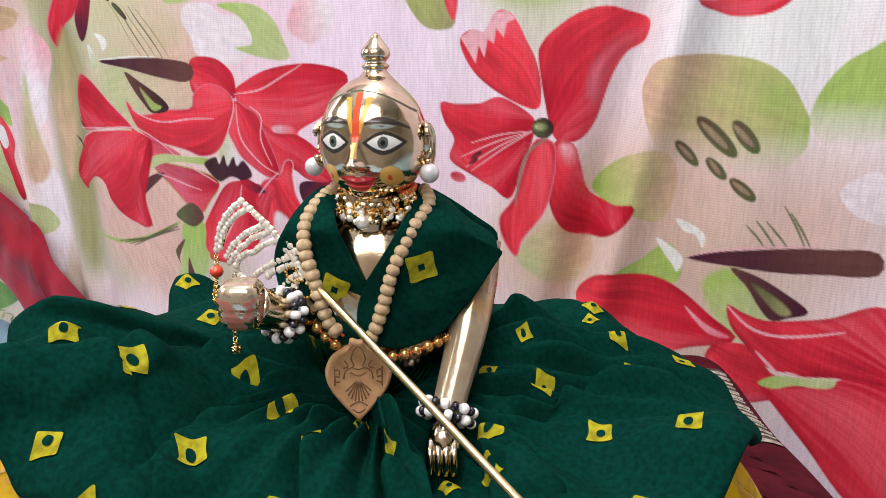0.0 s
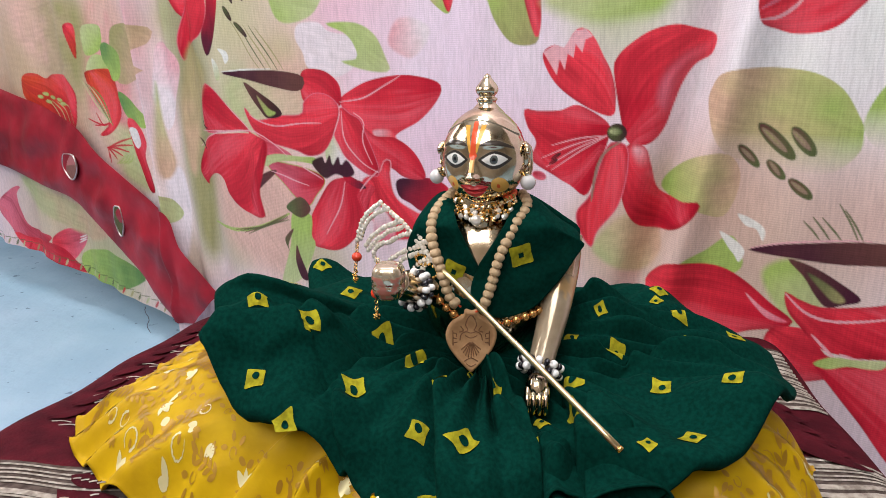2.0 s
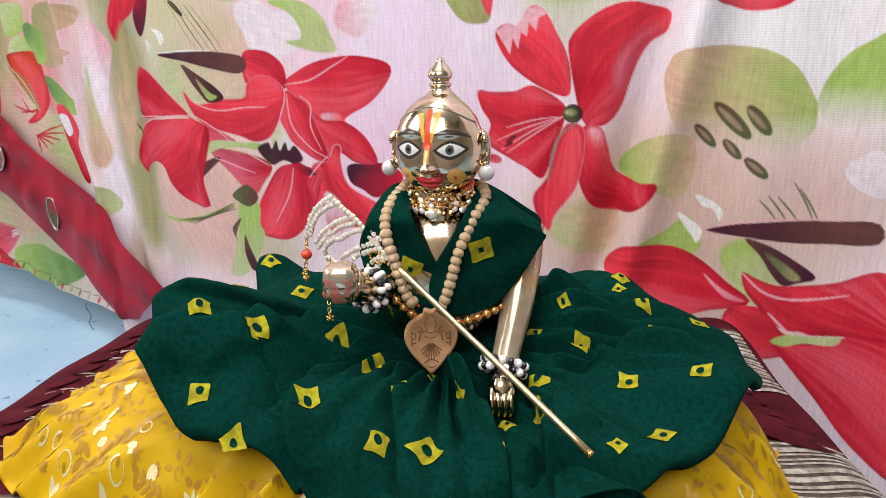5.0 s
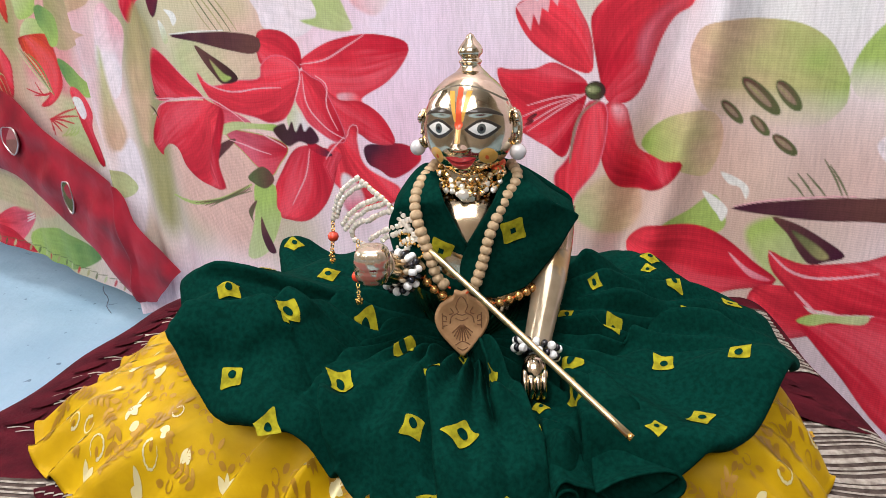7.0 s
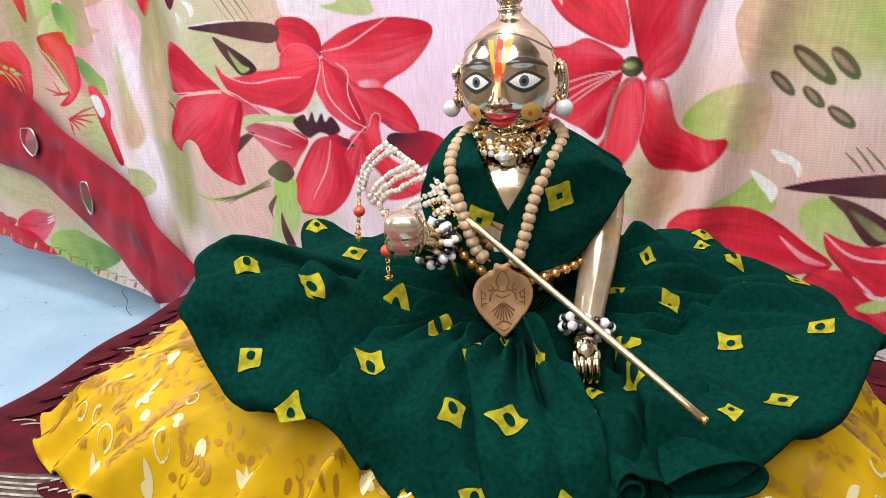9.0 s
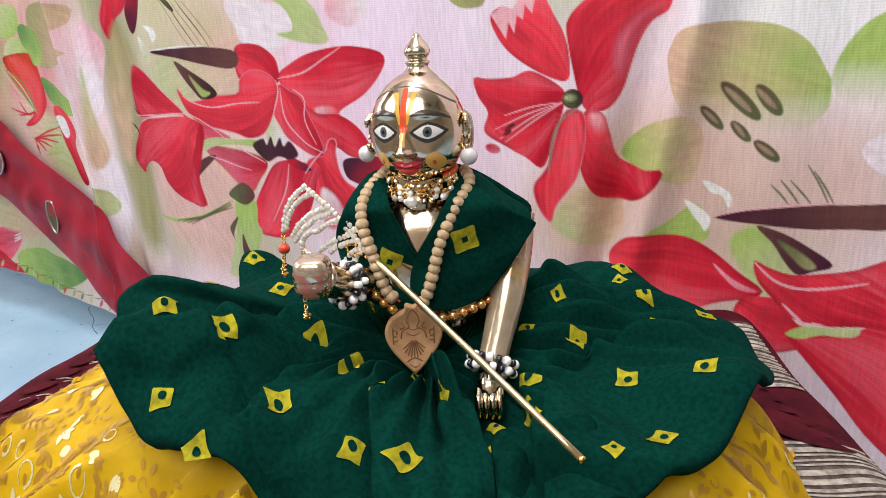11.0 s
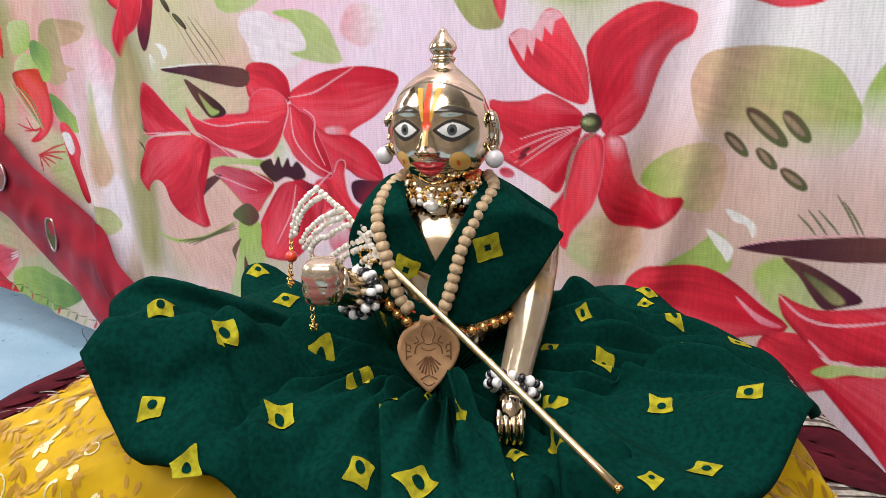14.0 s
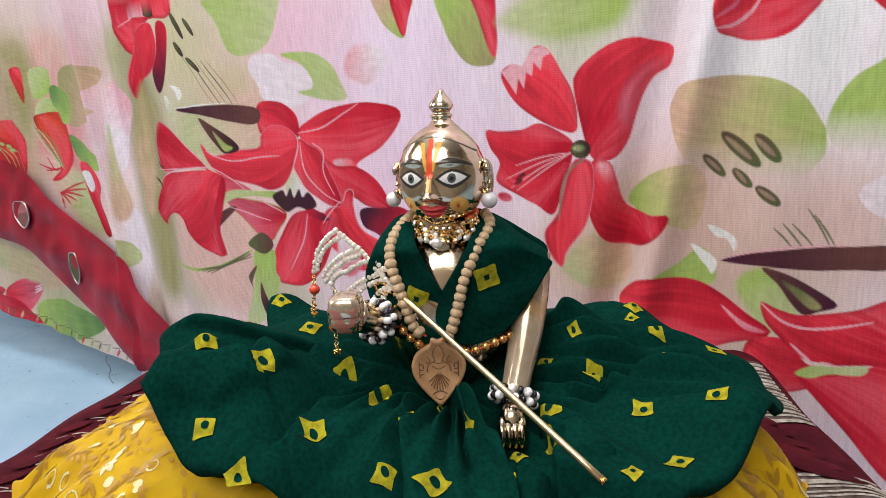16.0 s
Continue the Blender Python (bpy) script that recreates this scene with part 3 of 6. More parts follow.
# lilies beside the flute
petal([(460, 179), (435, 184), (401, 186), (378, 171), (415, 145), (439, 152), (457, 159)], "plum", "crimson")
petal([(542, 274), (521, 290), (485, 302), (443, 307), (402, 302), (388, 292), (399, 273), (421, 254), (451, 240), (468, 229), (490, 229), (516, 246)], "red", "crimson")
petal([(489, 240), (466, 241), (457, 229), (467, 225), (483, 229)], "blush", "red", soft=2.5)
petal([(519, 255), (490, 235), (460, 232), (431, 217), (416, 197), (416, 185), (448, 184), (469, 195), (485, 186), (502, 208)], "red", "crimson")
petal([(485, 188), (478, 202), (470, 206), (466, 200), (468, 183), (458, 154), (411, 135), (421, 113), (467, 101), (496, 122), (517, 143), (512, 176)], "red", "red", rim="blush")
petal([(548, 176), (575, 164), (605, 129), (615, 107), (613, 79), (605, 71), (560, 75), (529, 97), (509, 126), (499, 153), (490, 168), (512, 174)], "crimson", "red")
petal([(493, 144), (475, 134), (466, 108), (483, 93), (496, 107)], "cloud", "rose", soft=3)
petal([(543, 267), (526, 260), (510, 253), (501, 236), (491, 217), (483, 192), (488, 182), (510, 187), (537, 202), (548, 218), (556, 236)], "red", "crimson", rim="rose")
petal([(544, 182), (526, 177), (505, 167), (521, 164), (541, 172)], "crimson", "plum")
petal([(687, 190), (656, 189), (616, 184), (580, 170), (600, 146), (616, 129), (636, 139), (662, 160), (680, 175)], "rose", "crimson", rim="leaf")
petal([(670, 175), (683, 175), (704, 164), (714, 143), (698, 153)], "dusk", "plum")
petal([(723, 228), (673, 214), (637, 200), (656, 191), (686, 196)], "red", "rose")
petal([(694, 192), (669, 200), (626, 199), (597, 198), (592, 189), (633, 192), (671, 188), (689, 181)], "palegreen", "leaf")
petal([(576, 202), (565, 231), (553, 218), (540, 196), (557, 188)], "palegreen", "cloud")
petal([(604, 193), (584, 201), (578, 193), (567, 205), (562, 192), (551, 204), (547, 193), (537, 200), (525, 184), (539, 177), (557, 180), (579, 172), (597, 181)], "ink", "plum", soft=1.4)
petal([(613, 301), (607, 313), (590, 315), (563, 311), (544, 299), (539, 284), (543, 268), (562, 277), (587, 277), (608, 273), (613, 286)], "red", "crimson")
petal([(728, 263), (698, 247), (651, 254), (616, 257), (610, 273), (593, 284), (565, 283), (546, 272), (545, 255), (560, 226), (580, 207), (607, 200), (630, 207), (673, 214), (699, 225), (719, 243)], "red", "red", rim="rose")
petal([(822, 274), (812, 295), (799, 291), (768, 268), (722, 232), (718, 228), (760, 228), (817, 223), (826, 245)], "crimson", "red", rim="rose")
petal([(719, 226), (780, 223), (819, 217), (843, 191), (851, 162), (839, 140), (835, 150), (810, 161), (793, 153), (781, 130), (748, 108), (703, 105), (710, 141), (698, 170), (684, 203), (688, 219)], "red", "crimson")
petal([(688, 219), (684, 203), (696, 170), (707, 141), (700, 105), (731, 121), (725, 154), (702, 193)], "crimson", "crimson", soft=2)
stroke([(716, 253), (668, 239), (618, 244), (581, 245)], 1.9, "blush")
stroke([(845, 201), (799, 223), (723, 230), (691, 225), (647, 198)], 1.9, "blush")
stroke([(836, 225), (777, 227), (722, 230)], 1.9, "blush")
stroke([(767, 267), (743, 247), (719, 230)], 1.9, "blush")
stroke([(542, 171), (554, 134), (585, 93)], 1.9, "blush")
stroke([(541, 263), (538, 226), (515, 202), (485, 188)], 1.9, "blush")
stroke([(521, 261), (504, 250), (507, 226), (493, 198)], 1.9, "blush")
stroke([(680, 175), (649, 168), (613, 159)], 1.9, "blush")
stroke([(629, 190), (609, 179), (586, 170)], 1.9, "blush")
stroke([(542, 274), (501, 280), (468, 296), (449, 306)], 1.9, "blush")
stroke([(485, 190), (502, 176), (517, 161)], 1.9, "blush")
stroke([(545, 271), (545, 256), (558, 229)], 1.9, "blush")
stroke([(849, 215), (839, 206), (832, 196)], 3.5, "ink")
stroke([(830, 240), (826, 232), (816, 229)], 3, "ink")
petal([(769, 311), (713, 314), (654, 313), (609, 306), (614, 287), (659, 291), (698, 299), (743, 305)], "plum", "dusk")
stroke([(769, 312), (713, 315), (663, 315)], 2.2, "white")
petal([(724, 297), (689, 285), (650, 257), (676, 249), (691, 262)], "dusk", "ink")
petal([(693, 280), (673, 262), (662, 257), (675, 252), (684, 262)], "olive", "leaf", soft=1.5)
petal([(772, 344), (754, 340), (750, 330), (758, 323), (763, 335)], "white", "white")
petal([(788, 331), (776, 320), (774, 303), (784, 301), (788, 317)], "white", "palegreen")
stroke([(738, 379), (710, 346), (683, 316)], 1.8, "olive")
stroke([(725, 377), (695, 345), (673, 315)], 1.8, "moss")
stroke([(710, 374), (683, 344), (663, 315)], 1.8, "olive")
stroke([(696, 372), (673, 343), (652, 314)], 1.8, "moss")
stroke([(684, 369), (663, 343), (640, 314)], 1.8, "olive")
seed((740, 421), (730, 402), 4, "moss", "ink")
seed((715, 416), (704, 404), 4, "moss", "ink")
seed((743, 390), (736, 380), 4, "moss", "ink")
seed((717, 368), (702, 358), 4, "moss", "ink")
petal([(647, 116), (614, 118), (615, 85), (610, 72), (639, 20), (680, 6), (656, 70)], "leaf", "palegreen")
petal([(658, 126), (629, 142), (613, 126), (628, 112), (648, 117)], "moss", "dusk")
petal([(647, 94), (661, 68), (658, 56), (667, 76)], "dusk", "moss")
petal([(644, 70), (638, 54), (626, 21), (639, 20), (648, 44)], "dusk", "plum")
stroke([(831, 80), (775, 76), (713, 89), (654, 115)], 6, "leaf")
stroke([(775, 76), (713, 89), (660, 113)], 2.2, "dusk")
stroke([(765, 75), (706, 91), (658, 111)], 2.2, "moss")
stroke([(756, 74), (699, 92), (657, 109)], 2.2, "dusk")
stroke([(747, 73), (694, 94), (655, 106)], 2.2, "moss")
# half lily at the top
petal([(797, 434), (820, 413), (856, 391), (874, 418), (877, 438), (865, 479), (749, 465), (752, 433)], "red", "crimson")
petal([(797, 430), (816, 428), (848, 405), (864, 374), (868, 350), (859, 327), (844, 349), (809, 363), (791, 392), (790, 415)], "red", "crimson", rim="rose")
petal([(782, 429), (760, 419), (775, 368), (797, 334), (805, 363), (791, 392)], "crimson", "plum")
stroke([(800, 439), (840, 446), (870, 445)], 1.8, "blush")
stroke([(800, 439), (849, 440), (870, 431)], 1.8, "blush")
seed((797, 442), (786, 439), 5, "moss", "ink")
# plum leaf and lilies low behind the skirt
petal([(36, 130), (16, 146), (-4, 133), (-16, 108), (3, 84), (23, 102)], "leaf", "palegreen", soft=4)
petal([(50, 149), (22, 159), (-20, 165), (-47, 168), (-82, 170), (-85, 152), (-50, 148), (-23, 145), (11, 147)], "plum", "dusk")
stroke([(48, 151), (13, 162), (-44, 169)], 1.6, "blush")
petal([(16, 146), (-2, 142), (-24, 130), (-44, 116), (-30, 108), (-19, 104), (-9, 114), (2, 131)], "dusk", "plum")
petal([(-1, 135), (-20, 124), (-32, 113), (-24, 110), (-12, 121)], "moss", "olive", soft=1.5)
petal([(147, 99), (125, 124), (97, 130), (71, 129), (50, 119), (29, 104), (5, 85), (39, 71), (83, 55), (133, 83)], "red", "crimson")
petal([(48, 107), (31, 95), (10, 86), (26, 86), (39, 96)], "blush", "rose")
petal([(23, 77), (2, 82), (-11, 76), (-25, 58), (-54, 52), (-13, 29), (11, 37), (27, 57)], "red", "crimson")
petal([(-15, 48), (-39, 48), (-64, 59), (-113, 73), (-146, -65), (-94, -43), (-57, 0), (-33, 26)], "crimson", "red")
petal([(15, 115), (2, 109), (-19, 104), (-56, 113), (-96, 127), (-113, 73), (-64, 64), (-42, 61), (-18, 64), (-2, 81), (11, 97)], "red", "crimson")
stroke([(14, 113), (-5, 96), (-29, 92), (-70, 104)], 2.6, "blush")
stroke([(-11, 76), (-22, 65), (-32, 56)], 2.6, "blush")
stroke([(-35, 62), (-49, 60), (-61, 62)], 2.6, "blush")
petal([(-15, 48), (-28, 57), (-48, 60), (-69, 64), (-66, 55), (-43, 52), (-27, 45)], "leaf", "palegreen")
# gathered end of the cloth over the heading band
petal([(1336, 301), (1318, 312), (1297, 311), (1277, 302), (1243, 310), (1184, 305), (1158, 281), (1158, 256), (1179, 214), (1255, 200), (1290, 219), (1308, 250), (1337, 270)], "vermilion", "red")
seed((1297, 269), (1291, 268), 3.5, "palegreen", "leaf")
seed((1283, 274), (1274, 273), 3.5, "palegreen", "leaf")
seed((1260, 268), (1250, 267), 3.5, "palegreen", "leaf")
seed((1238, 264), (1230, 263), 3.5, "palegreen", "leaf")
seed((1277, 260), (1267, 259), 3.5, "palegreen", "leaf")
seed((1228, 257), (1218, 256), 3.5, "palegreen", "leaf")
stroke([(1283, 264), (1253, 245), (1238, 216)], 2.5, "palegreen")
stroke([(1266, 262), (1238, 246), (1228, 216)], 2.5, "palegreen")
stroke([(1247, 261), (1225, 246), (1213, 216)], 2.5, "palegreen")
stroke([(1232, 259), (1193, 247), (1179, 219)], 2.5, "palegreen")
petal([(1158, 390), (1132, 389), (1138, 336), (1151, 359)], "red", "vermilion")
petal([(1112, 388), (1070, 386), (1075, 352), (1109, 340), (1118, 358)], "palegreen", "leaf")
petal([(1029, 384), (933, 380), (934, 356), (963, 334), (939, 314), (987, 297), (1033, 295), (1045, 325)], "olive", "peach")
petal([(1118, 313), (1106, 335), (1086, 342), (1055, 330), (1054, 312), (1094, 308)], "palegreen", "leaf")
petal([(1118, 315), (1054, 316), (1042, 281), (1040, 247), (1055, 226), (1087, 207), (1107, 207), (1083, 226), (1091, 252), (1112, 281), (1122, 301)], "vermilion", "red", fade=0)
petal([(1075, 356), (1056, 360), (1027, 346), (1022, 325), (1032, 302), (1051, 299), (1060, 317), (1074, 334)], "green", "leaf")
stroke([(1133, 298), (1111, 267), (1080, 229)], 3, "palegreen")
stroke([(1125, 295), (1103, 267), (1078, 228)], 3, "green")
stroke([(1117, 292), (1096, 267), (1076, 226)], 3, "palegreen")
stroke([(1109, 289), (1088, 267), (1073, 224)], 3, "green")
stroke([(1133, 234), (1096, 224), (1081, 228)], 3, "crimson")
stroke([(1117, 223), (1096, 224), (1081, 228)], 3, "crimson")
stroke([(1108, 244), (1096, 224), (1081, 228)], 3, "crimson")
stroke([(1094, 185), (1092, 173), (1090, 159)], 3.4, "crimson")
stroke([(1094, 185), (1084, 176), (1074, 165)], 3.4, "crimson")
stroke([(1094, 185), (1076, 179), (1056, 172)], 3.4, "crimson")
stroke([(1094, 185), (1066, 184), (1036, 180)], 3.4, "crimson")
stroke([(1094, 185), (1059, 190), (1023, 192)], 3.4, "crimson")
stroke([(1094, 185), (1060, 196), (1025, 204)], 3.4, "crimson")
stroke([(1076, 157), (1061, 164), (1048, 174)], 2, "leaf")
stroke([(1067, 158), (1051, 164), (1040, 175)], 2, "leaf")
stroke([(1056, 158), (1042, 165), (1033, 175)], 2, "leaf")
stroke([(1046, 159), (1033, 165), (1025, 175)], 2, "leaf")
petal([(1041, 281), (1004, 266), (964, 243), (966, 224), (997, 228), (1029, 243)], "green", "leaf")
petal([(1027, 236), (986, 226), (972, 200), (981, 175), (974, 145), (971, 117), (984, 118), (1004, 155), (1018, 182)], "red", "crimson")
petal([(1026, 220), (999, 219), (990, 197), (1012, 189)], "white", "cloud")
petal([(933, 282), (920, 355), (875, 338), (872, 298), (910, 224), (924, 244)], "cloud", "blush", soft=1.5)
petal([(923, 150), (899, 162), (889, 125), (890, 88), (905, 12), (920, 41)], "cloud", "cloud", soft=4)
petal([(956, 120), (920, 111), (903, 87), (923, 71), (959, 82)], "olive", "palegreen")
petal([(929, 298), (921, 231), (906, 170), (925, 143), (934, 179)], "palegreen", "peach", soft=4)
petal([(847, 353), (808, 313), (840, 241), (860, 155), (873, 189), (871, 274)], "olive", "peach", soft=7)
# under the band
petal([(1497, 74), (1457, 83), (1477, 64), (1470, 26), (1443, -7), (1340, -10), (1426, -44), (1497, -33), (1519, -3), (1541, 36)], "rose", "crimson")
petal([(1342, -15), (1299, 10), (1253, 16), (1228, 6), (1254, -29), (1293, -54), (1338, -40)], "red", "rose")
petal([(1511, -22), (1442, -29), (1332, -25), (1278, -52), (1239, -74), (1339, -68), (1466, -58)], "red", "crimson")
stroke([(1253, -1), (1242, 2), (1230, 7)], 2.2, "white")
stroke([(1255, -7), (1243, -3), (1231, 2)], 2.2, "white")
stroke([(1256, -13), (1244, -7), (1233, -3)], 2.2, "white")
petal([(1252, -34), (1159, -12), (1088, -26), (1040, -51), (1131, -87), (1241, -80)], "leaf", "green")
petal([(1448, 101), (1260, 72), (1128, 34), (1200, 2), (1359, 42)], "palegreen", "peach", soft=6)
# the selvedge with its dashes
for k in range(30):
    x = 1600 - 22 * k
    z = float(np.interp(x, [h[0] for h in HEM], [h[1] for h in HEM]))
    stroke([(x, z + 3), (x - 4, z + 8), (x - 9, z + 15)], 5.0, ("moss", "palegreen", "crimson", "olive")[k % 4])
    stroke([(x + 10, z + 17), (x, z + 17), (x - 12, z + 18)], 1.5, "moss")

V = on_curtain(S_, Z_).reshape(-1, 3)
nc, nr = S_.shape[1], S_.shape[0]
corner = (np.arange(nr - 1)[:, None] * nc + np.arange(nc - 1)[None, :]).ravel()
F = np.stack([corner, corner + 1, corner + nc + 1, corner + nc], 1).astype(np.int32)
me = bpy.data.meshes.new("curtain_cloth")
me.vertices.add(len(V))
me.vertices.foreach_set("co", V.astype(np.float32).ravel())
me.loops.add(F.size)
me.loops.foreach_set("vertex_index", F.ravel())
me.polygons.add(len(F))
me.polygons.foreach_set("loop_start", np.arange(0, F.size, 4, dtype=np.int32))
me.update(calc_edges=True)
layer = me.color_attributes.new("print", "FLOAT_COLOR", "POINT")
layer.data.foreach_set("color", np.concatenate([dye, np.ones(dye.shape[:2] + (1,))], -1).astype(np.float32).ravel())
me.materials.append(CURTAIN)
me.shade_smooth()
under(new("curtain_cloth", me), curtain)

# the maroon heading band with its eyelets, folded down across the cloth
UP = [(1533, 318), (1438, 293), (1349, 273), (1254, 254), (1154, 221), (1099, 178), (1028, 141), (959, 107), (915, 78), (897, 33), (849, -3), (810, -32)]
DN = [(1631, 152), (1522, 138), (1421, 125), (1301, 101), (1207, 86), (1145, 52), (1072, 6), (1015, -32), (984, -66), (945, -95), (916, -102), (885, -98)]
u_, d_ = spline(np.array(UP) / 1000, 120), spline(np.array(DN) / 1000, 120)
bv, bf = [], []
for i in range(120):
    for k in range(25):
        f = k / 24
        p = u_[i] * (1 - f) + d_[i] * f
        puff = 0.004 * math.sin(math.pi * f) ** 0.5 + (0.0032 * math.sin(i * 0.33 + 3 * f) + 0.0022 * math.sin(i * 0.71 - 4 * f + 1) + 0.0028 * math.sin(9 * f + 0.11 * i)) * math.sin(math.pi * f)
        bv.append(over_curtain(p[0], p[1], max(0.020, float(fold(p[0], p[1])) + 0.004) + puff))
for i in range(119):
    for k in range(24):
        bf.append((i * 25 + k, i * 25 + k + 1, i * 25 + k + 26, i * 25 + k + 25))
under(raw("heading_band", bv, bf, MAROON_SATIN, None, "maroon satin heading band with eyelets"), curtain)
for c, tilt, tall in (((1182, 151), 1.0, 1.0), ((1051, 65), 0.55, 1.15)):
    ev, ef = [], []
    for i in range(28):
        a = 2 * math.pi * i / 28
        for k in range(8):
            b = 2 * math.pi * k / 8
            r = 0.0235 + 0.0013 * math.cos(b)
            q = over_curtain(c[0] / 1000 + r * math.cos(a) * tilt, c[1] / 1000 + r * math.sin(a) * tall * (1 + 0.12 * math.sin(3 * a)), 0.026 + 0.002 * math.sin(b))
            ev.append(q)
    for i in range(28):
        for k in range(8):
            ef.append((i * 8 + k, i * 8 + (k + 1) % 8, ((i + 1) % 28) * 8 + (k + 1) % 8, ((i + 1) % 28) * 8 + k))
    eye = under(raw("eyelet", ev, ef, METAL_RING, None, "thin steel eyelet ring"), curtain)
    # no hole here: a flat disc whose dimmed inks paint the opening's shade
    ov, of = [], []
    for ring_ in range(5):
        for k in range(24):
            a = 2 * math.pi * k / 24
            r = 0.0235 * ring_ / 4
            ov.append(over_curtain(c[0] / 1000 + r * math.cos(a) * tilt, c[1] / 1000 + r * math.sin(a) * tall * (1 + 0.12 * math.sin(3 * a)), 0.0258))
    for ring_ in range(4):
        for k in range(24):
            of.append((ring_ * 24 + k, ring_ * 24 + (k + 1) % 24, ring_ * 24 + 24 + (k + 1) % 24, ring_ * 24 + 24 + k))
    # the painted shade is deeper on the lower half
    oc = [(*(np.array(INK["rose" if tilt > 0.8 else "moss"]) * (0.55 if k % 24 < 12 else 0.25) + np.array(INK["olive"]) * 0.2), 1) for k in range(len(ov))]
    under(raw("eyelet_shade_disc", ov, of, CURTAIN, None, "flat disc with the eyelet opening's shade painted in", oc), curtain)
tv, tf = tube([on_curtain(1.048 + 0.004 * math.sin(k * 1.3), -0.105 - 0.0065 * k, 0.004) for k in range(9)], 0.0007, 5)
under(raw("loose_thread", tv, tf, GREY_THREAD, None, "loose grey thread hanging from the hem"), curtain)


# ---- cushioned seat with its woven spread ----
def bed_z(x, y):
    return 0.084 - 0.065 * x + 0.0022 * np.sin(x * 31 + 1) * np.sin(y * 27) + 0.0012 * np.sin(x * 80 + y * 55)


BX0, BX1, BY0, BY1 = -0.347, 0.238, 0.02, 0.54
seat = thing("cushioned_seat", (-0.07, 0.28, FLOOR_Z), "low seat draped in a maroon bedspread with grey woven stripes", "seat")
nx, ny = 150, 120
sv, sf, smi = [], [], []


def lean(y):
    return 0.22 * (y - 0.28)


def super_edge(u):
    """Even steps that crowd at the rounded rim."""
    return math.copysign(0.5 * (1 - (1 - 2 * abs(u)) ** 1.6), u)


cx, cy, hx, hy = (BX0 + BX1) / 2, (BY0 + BY1) / 2, (BX1 - BX0) / 2, (BY1 - BY0) / 2
for j in range(ny):
    for i in range(nx):
        u, v = 2 * super_edge(i / (nx - 1) - 0.5), 2 * super_edge(j / (ny - 1) - 0.5)
        x, y = cx + hx * u, cy + hy * v
        x += lean(y) * (0.5 - 0.5 * u)
        ex, ey = max(0, abs(u) * hx - (hx - 0.03)) / 0.03, max(0, abs(v) * hy - (hy - 0.03)) / 0.03
        e = min(1.0, math.hypot(ex, ey))
        sv.append((x, y, float(bed_z(x, y)) - 0.022 * (1 - math.sqrt(max(0.0, 1 - e * e)))))
for j in range(ny - 1):
    for i in range(nx - 1):
        sf.append((j * nx + i, j * nx + i + 1, (j + 1) * nx + i + 1, (j + 1) * nx + i))
ring = [i for i in range(nx)] + [j * nx + nx - 1 for j in range(1, ny)] + [(ny - 1) * nx + i for i in range(nx - 2, -1, -1)] + [j * nx for j in range(ny - 2, 0, -1)]
prev = ring
for step, zz in enumerate((0.02, -0.06, FLOOR_Z)):
    cur_ring = []
    for k, r in enumerate(ring):
        x, y, z = sv[r]
        w = 0.006 * math.sin(k * 0.21) * (step + 1) / 3
        dx, dy = (x - cx) / hx, (y - cy) / hy
        cur_ring.append(len(sv))
        sv.append((x + 0.004 * dx + w * dx * 0.6, y + 0.004 * dy + w * dy * 0.6, zz))
    for k in range(len(ring)):
        k2 = (k + 1) % len(ring)
        sf.append((prev[k2], prev[k], cur_ring[k], cur_ring[k2]))
    prev = cur_ring
under(raw("bedspread", sv, sf, SPREAD), seat)


def on_bed(x, y, off):
    u = (x - cx) / hx
    x0, x = x, x + lean(y) * (0.5 - 0.5 * u)
    ex, ey = max(0, abs(x0 - cx) - (hx - 0.03)) / 0.03, max(0, abs(y - cy) - (hy - 0.03)) / 0.03
    e = min(1.0, math.hypot(ex, ey))
    return (x, y, float(bed_z(x, y)) - 0.022 * (1 - math.sqrt(max(0.0, 1 - e * e))) + off)


def ribbon(verts, faces, pts, width, off):
    p = spline(pts, max(8, int(np.linalg.norm(np.diff(np.array(pts), axis=0), axis=1).sum() / 0.006)))
    d = np.gradient(p, axis=0)
    d /= np.linalg.norm(d, axis=1)[:, None] + 1e-9
    st = len(verts)
    for i in range(len(p)):
        for sgn in (-1, 0, 1):
            x, y = p[i][0] - d[i][1] * width / 2 * sgn, p[i][1] + d[i][0] * width / 2 * sgn
            verts.append(on_bed(x, y, off + (0.0006 if sgn == 0 else 0)))
    for i in range(len(p) - 1):
        for k in (0, 1):
            faces.append((st + 3 * i + k, st + 3 * i + k + 3, st + 3 * i + k + 4, st + 3 * i + k + 1))


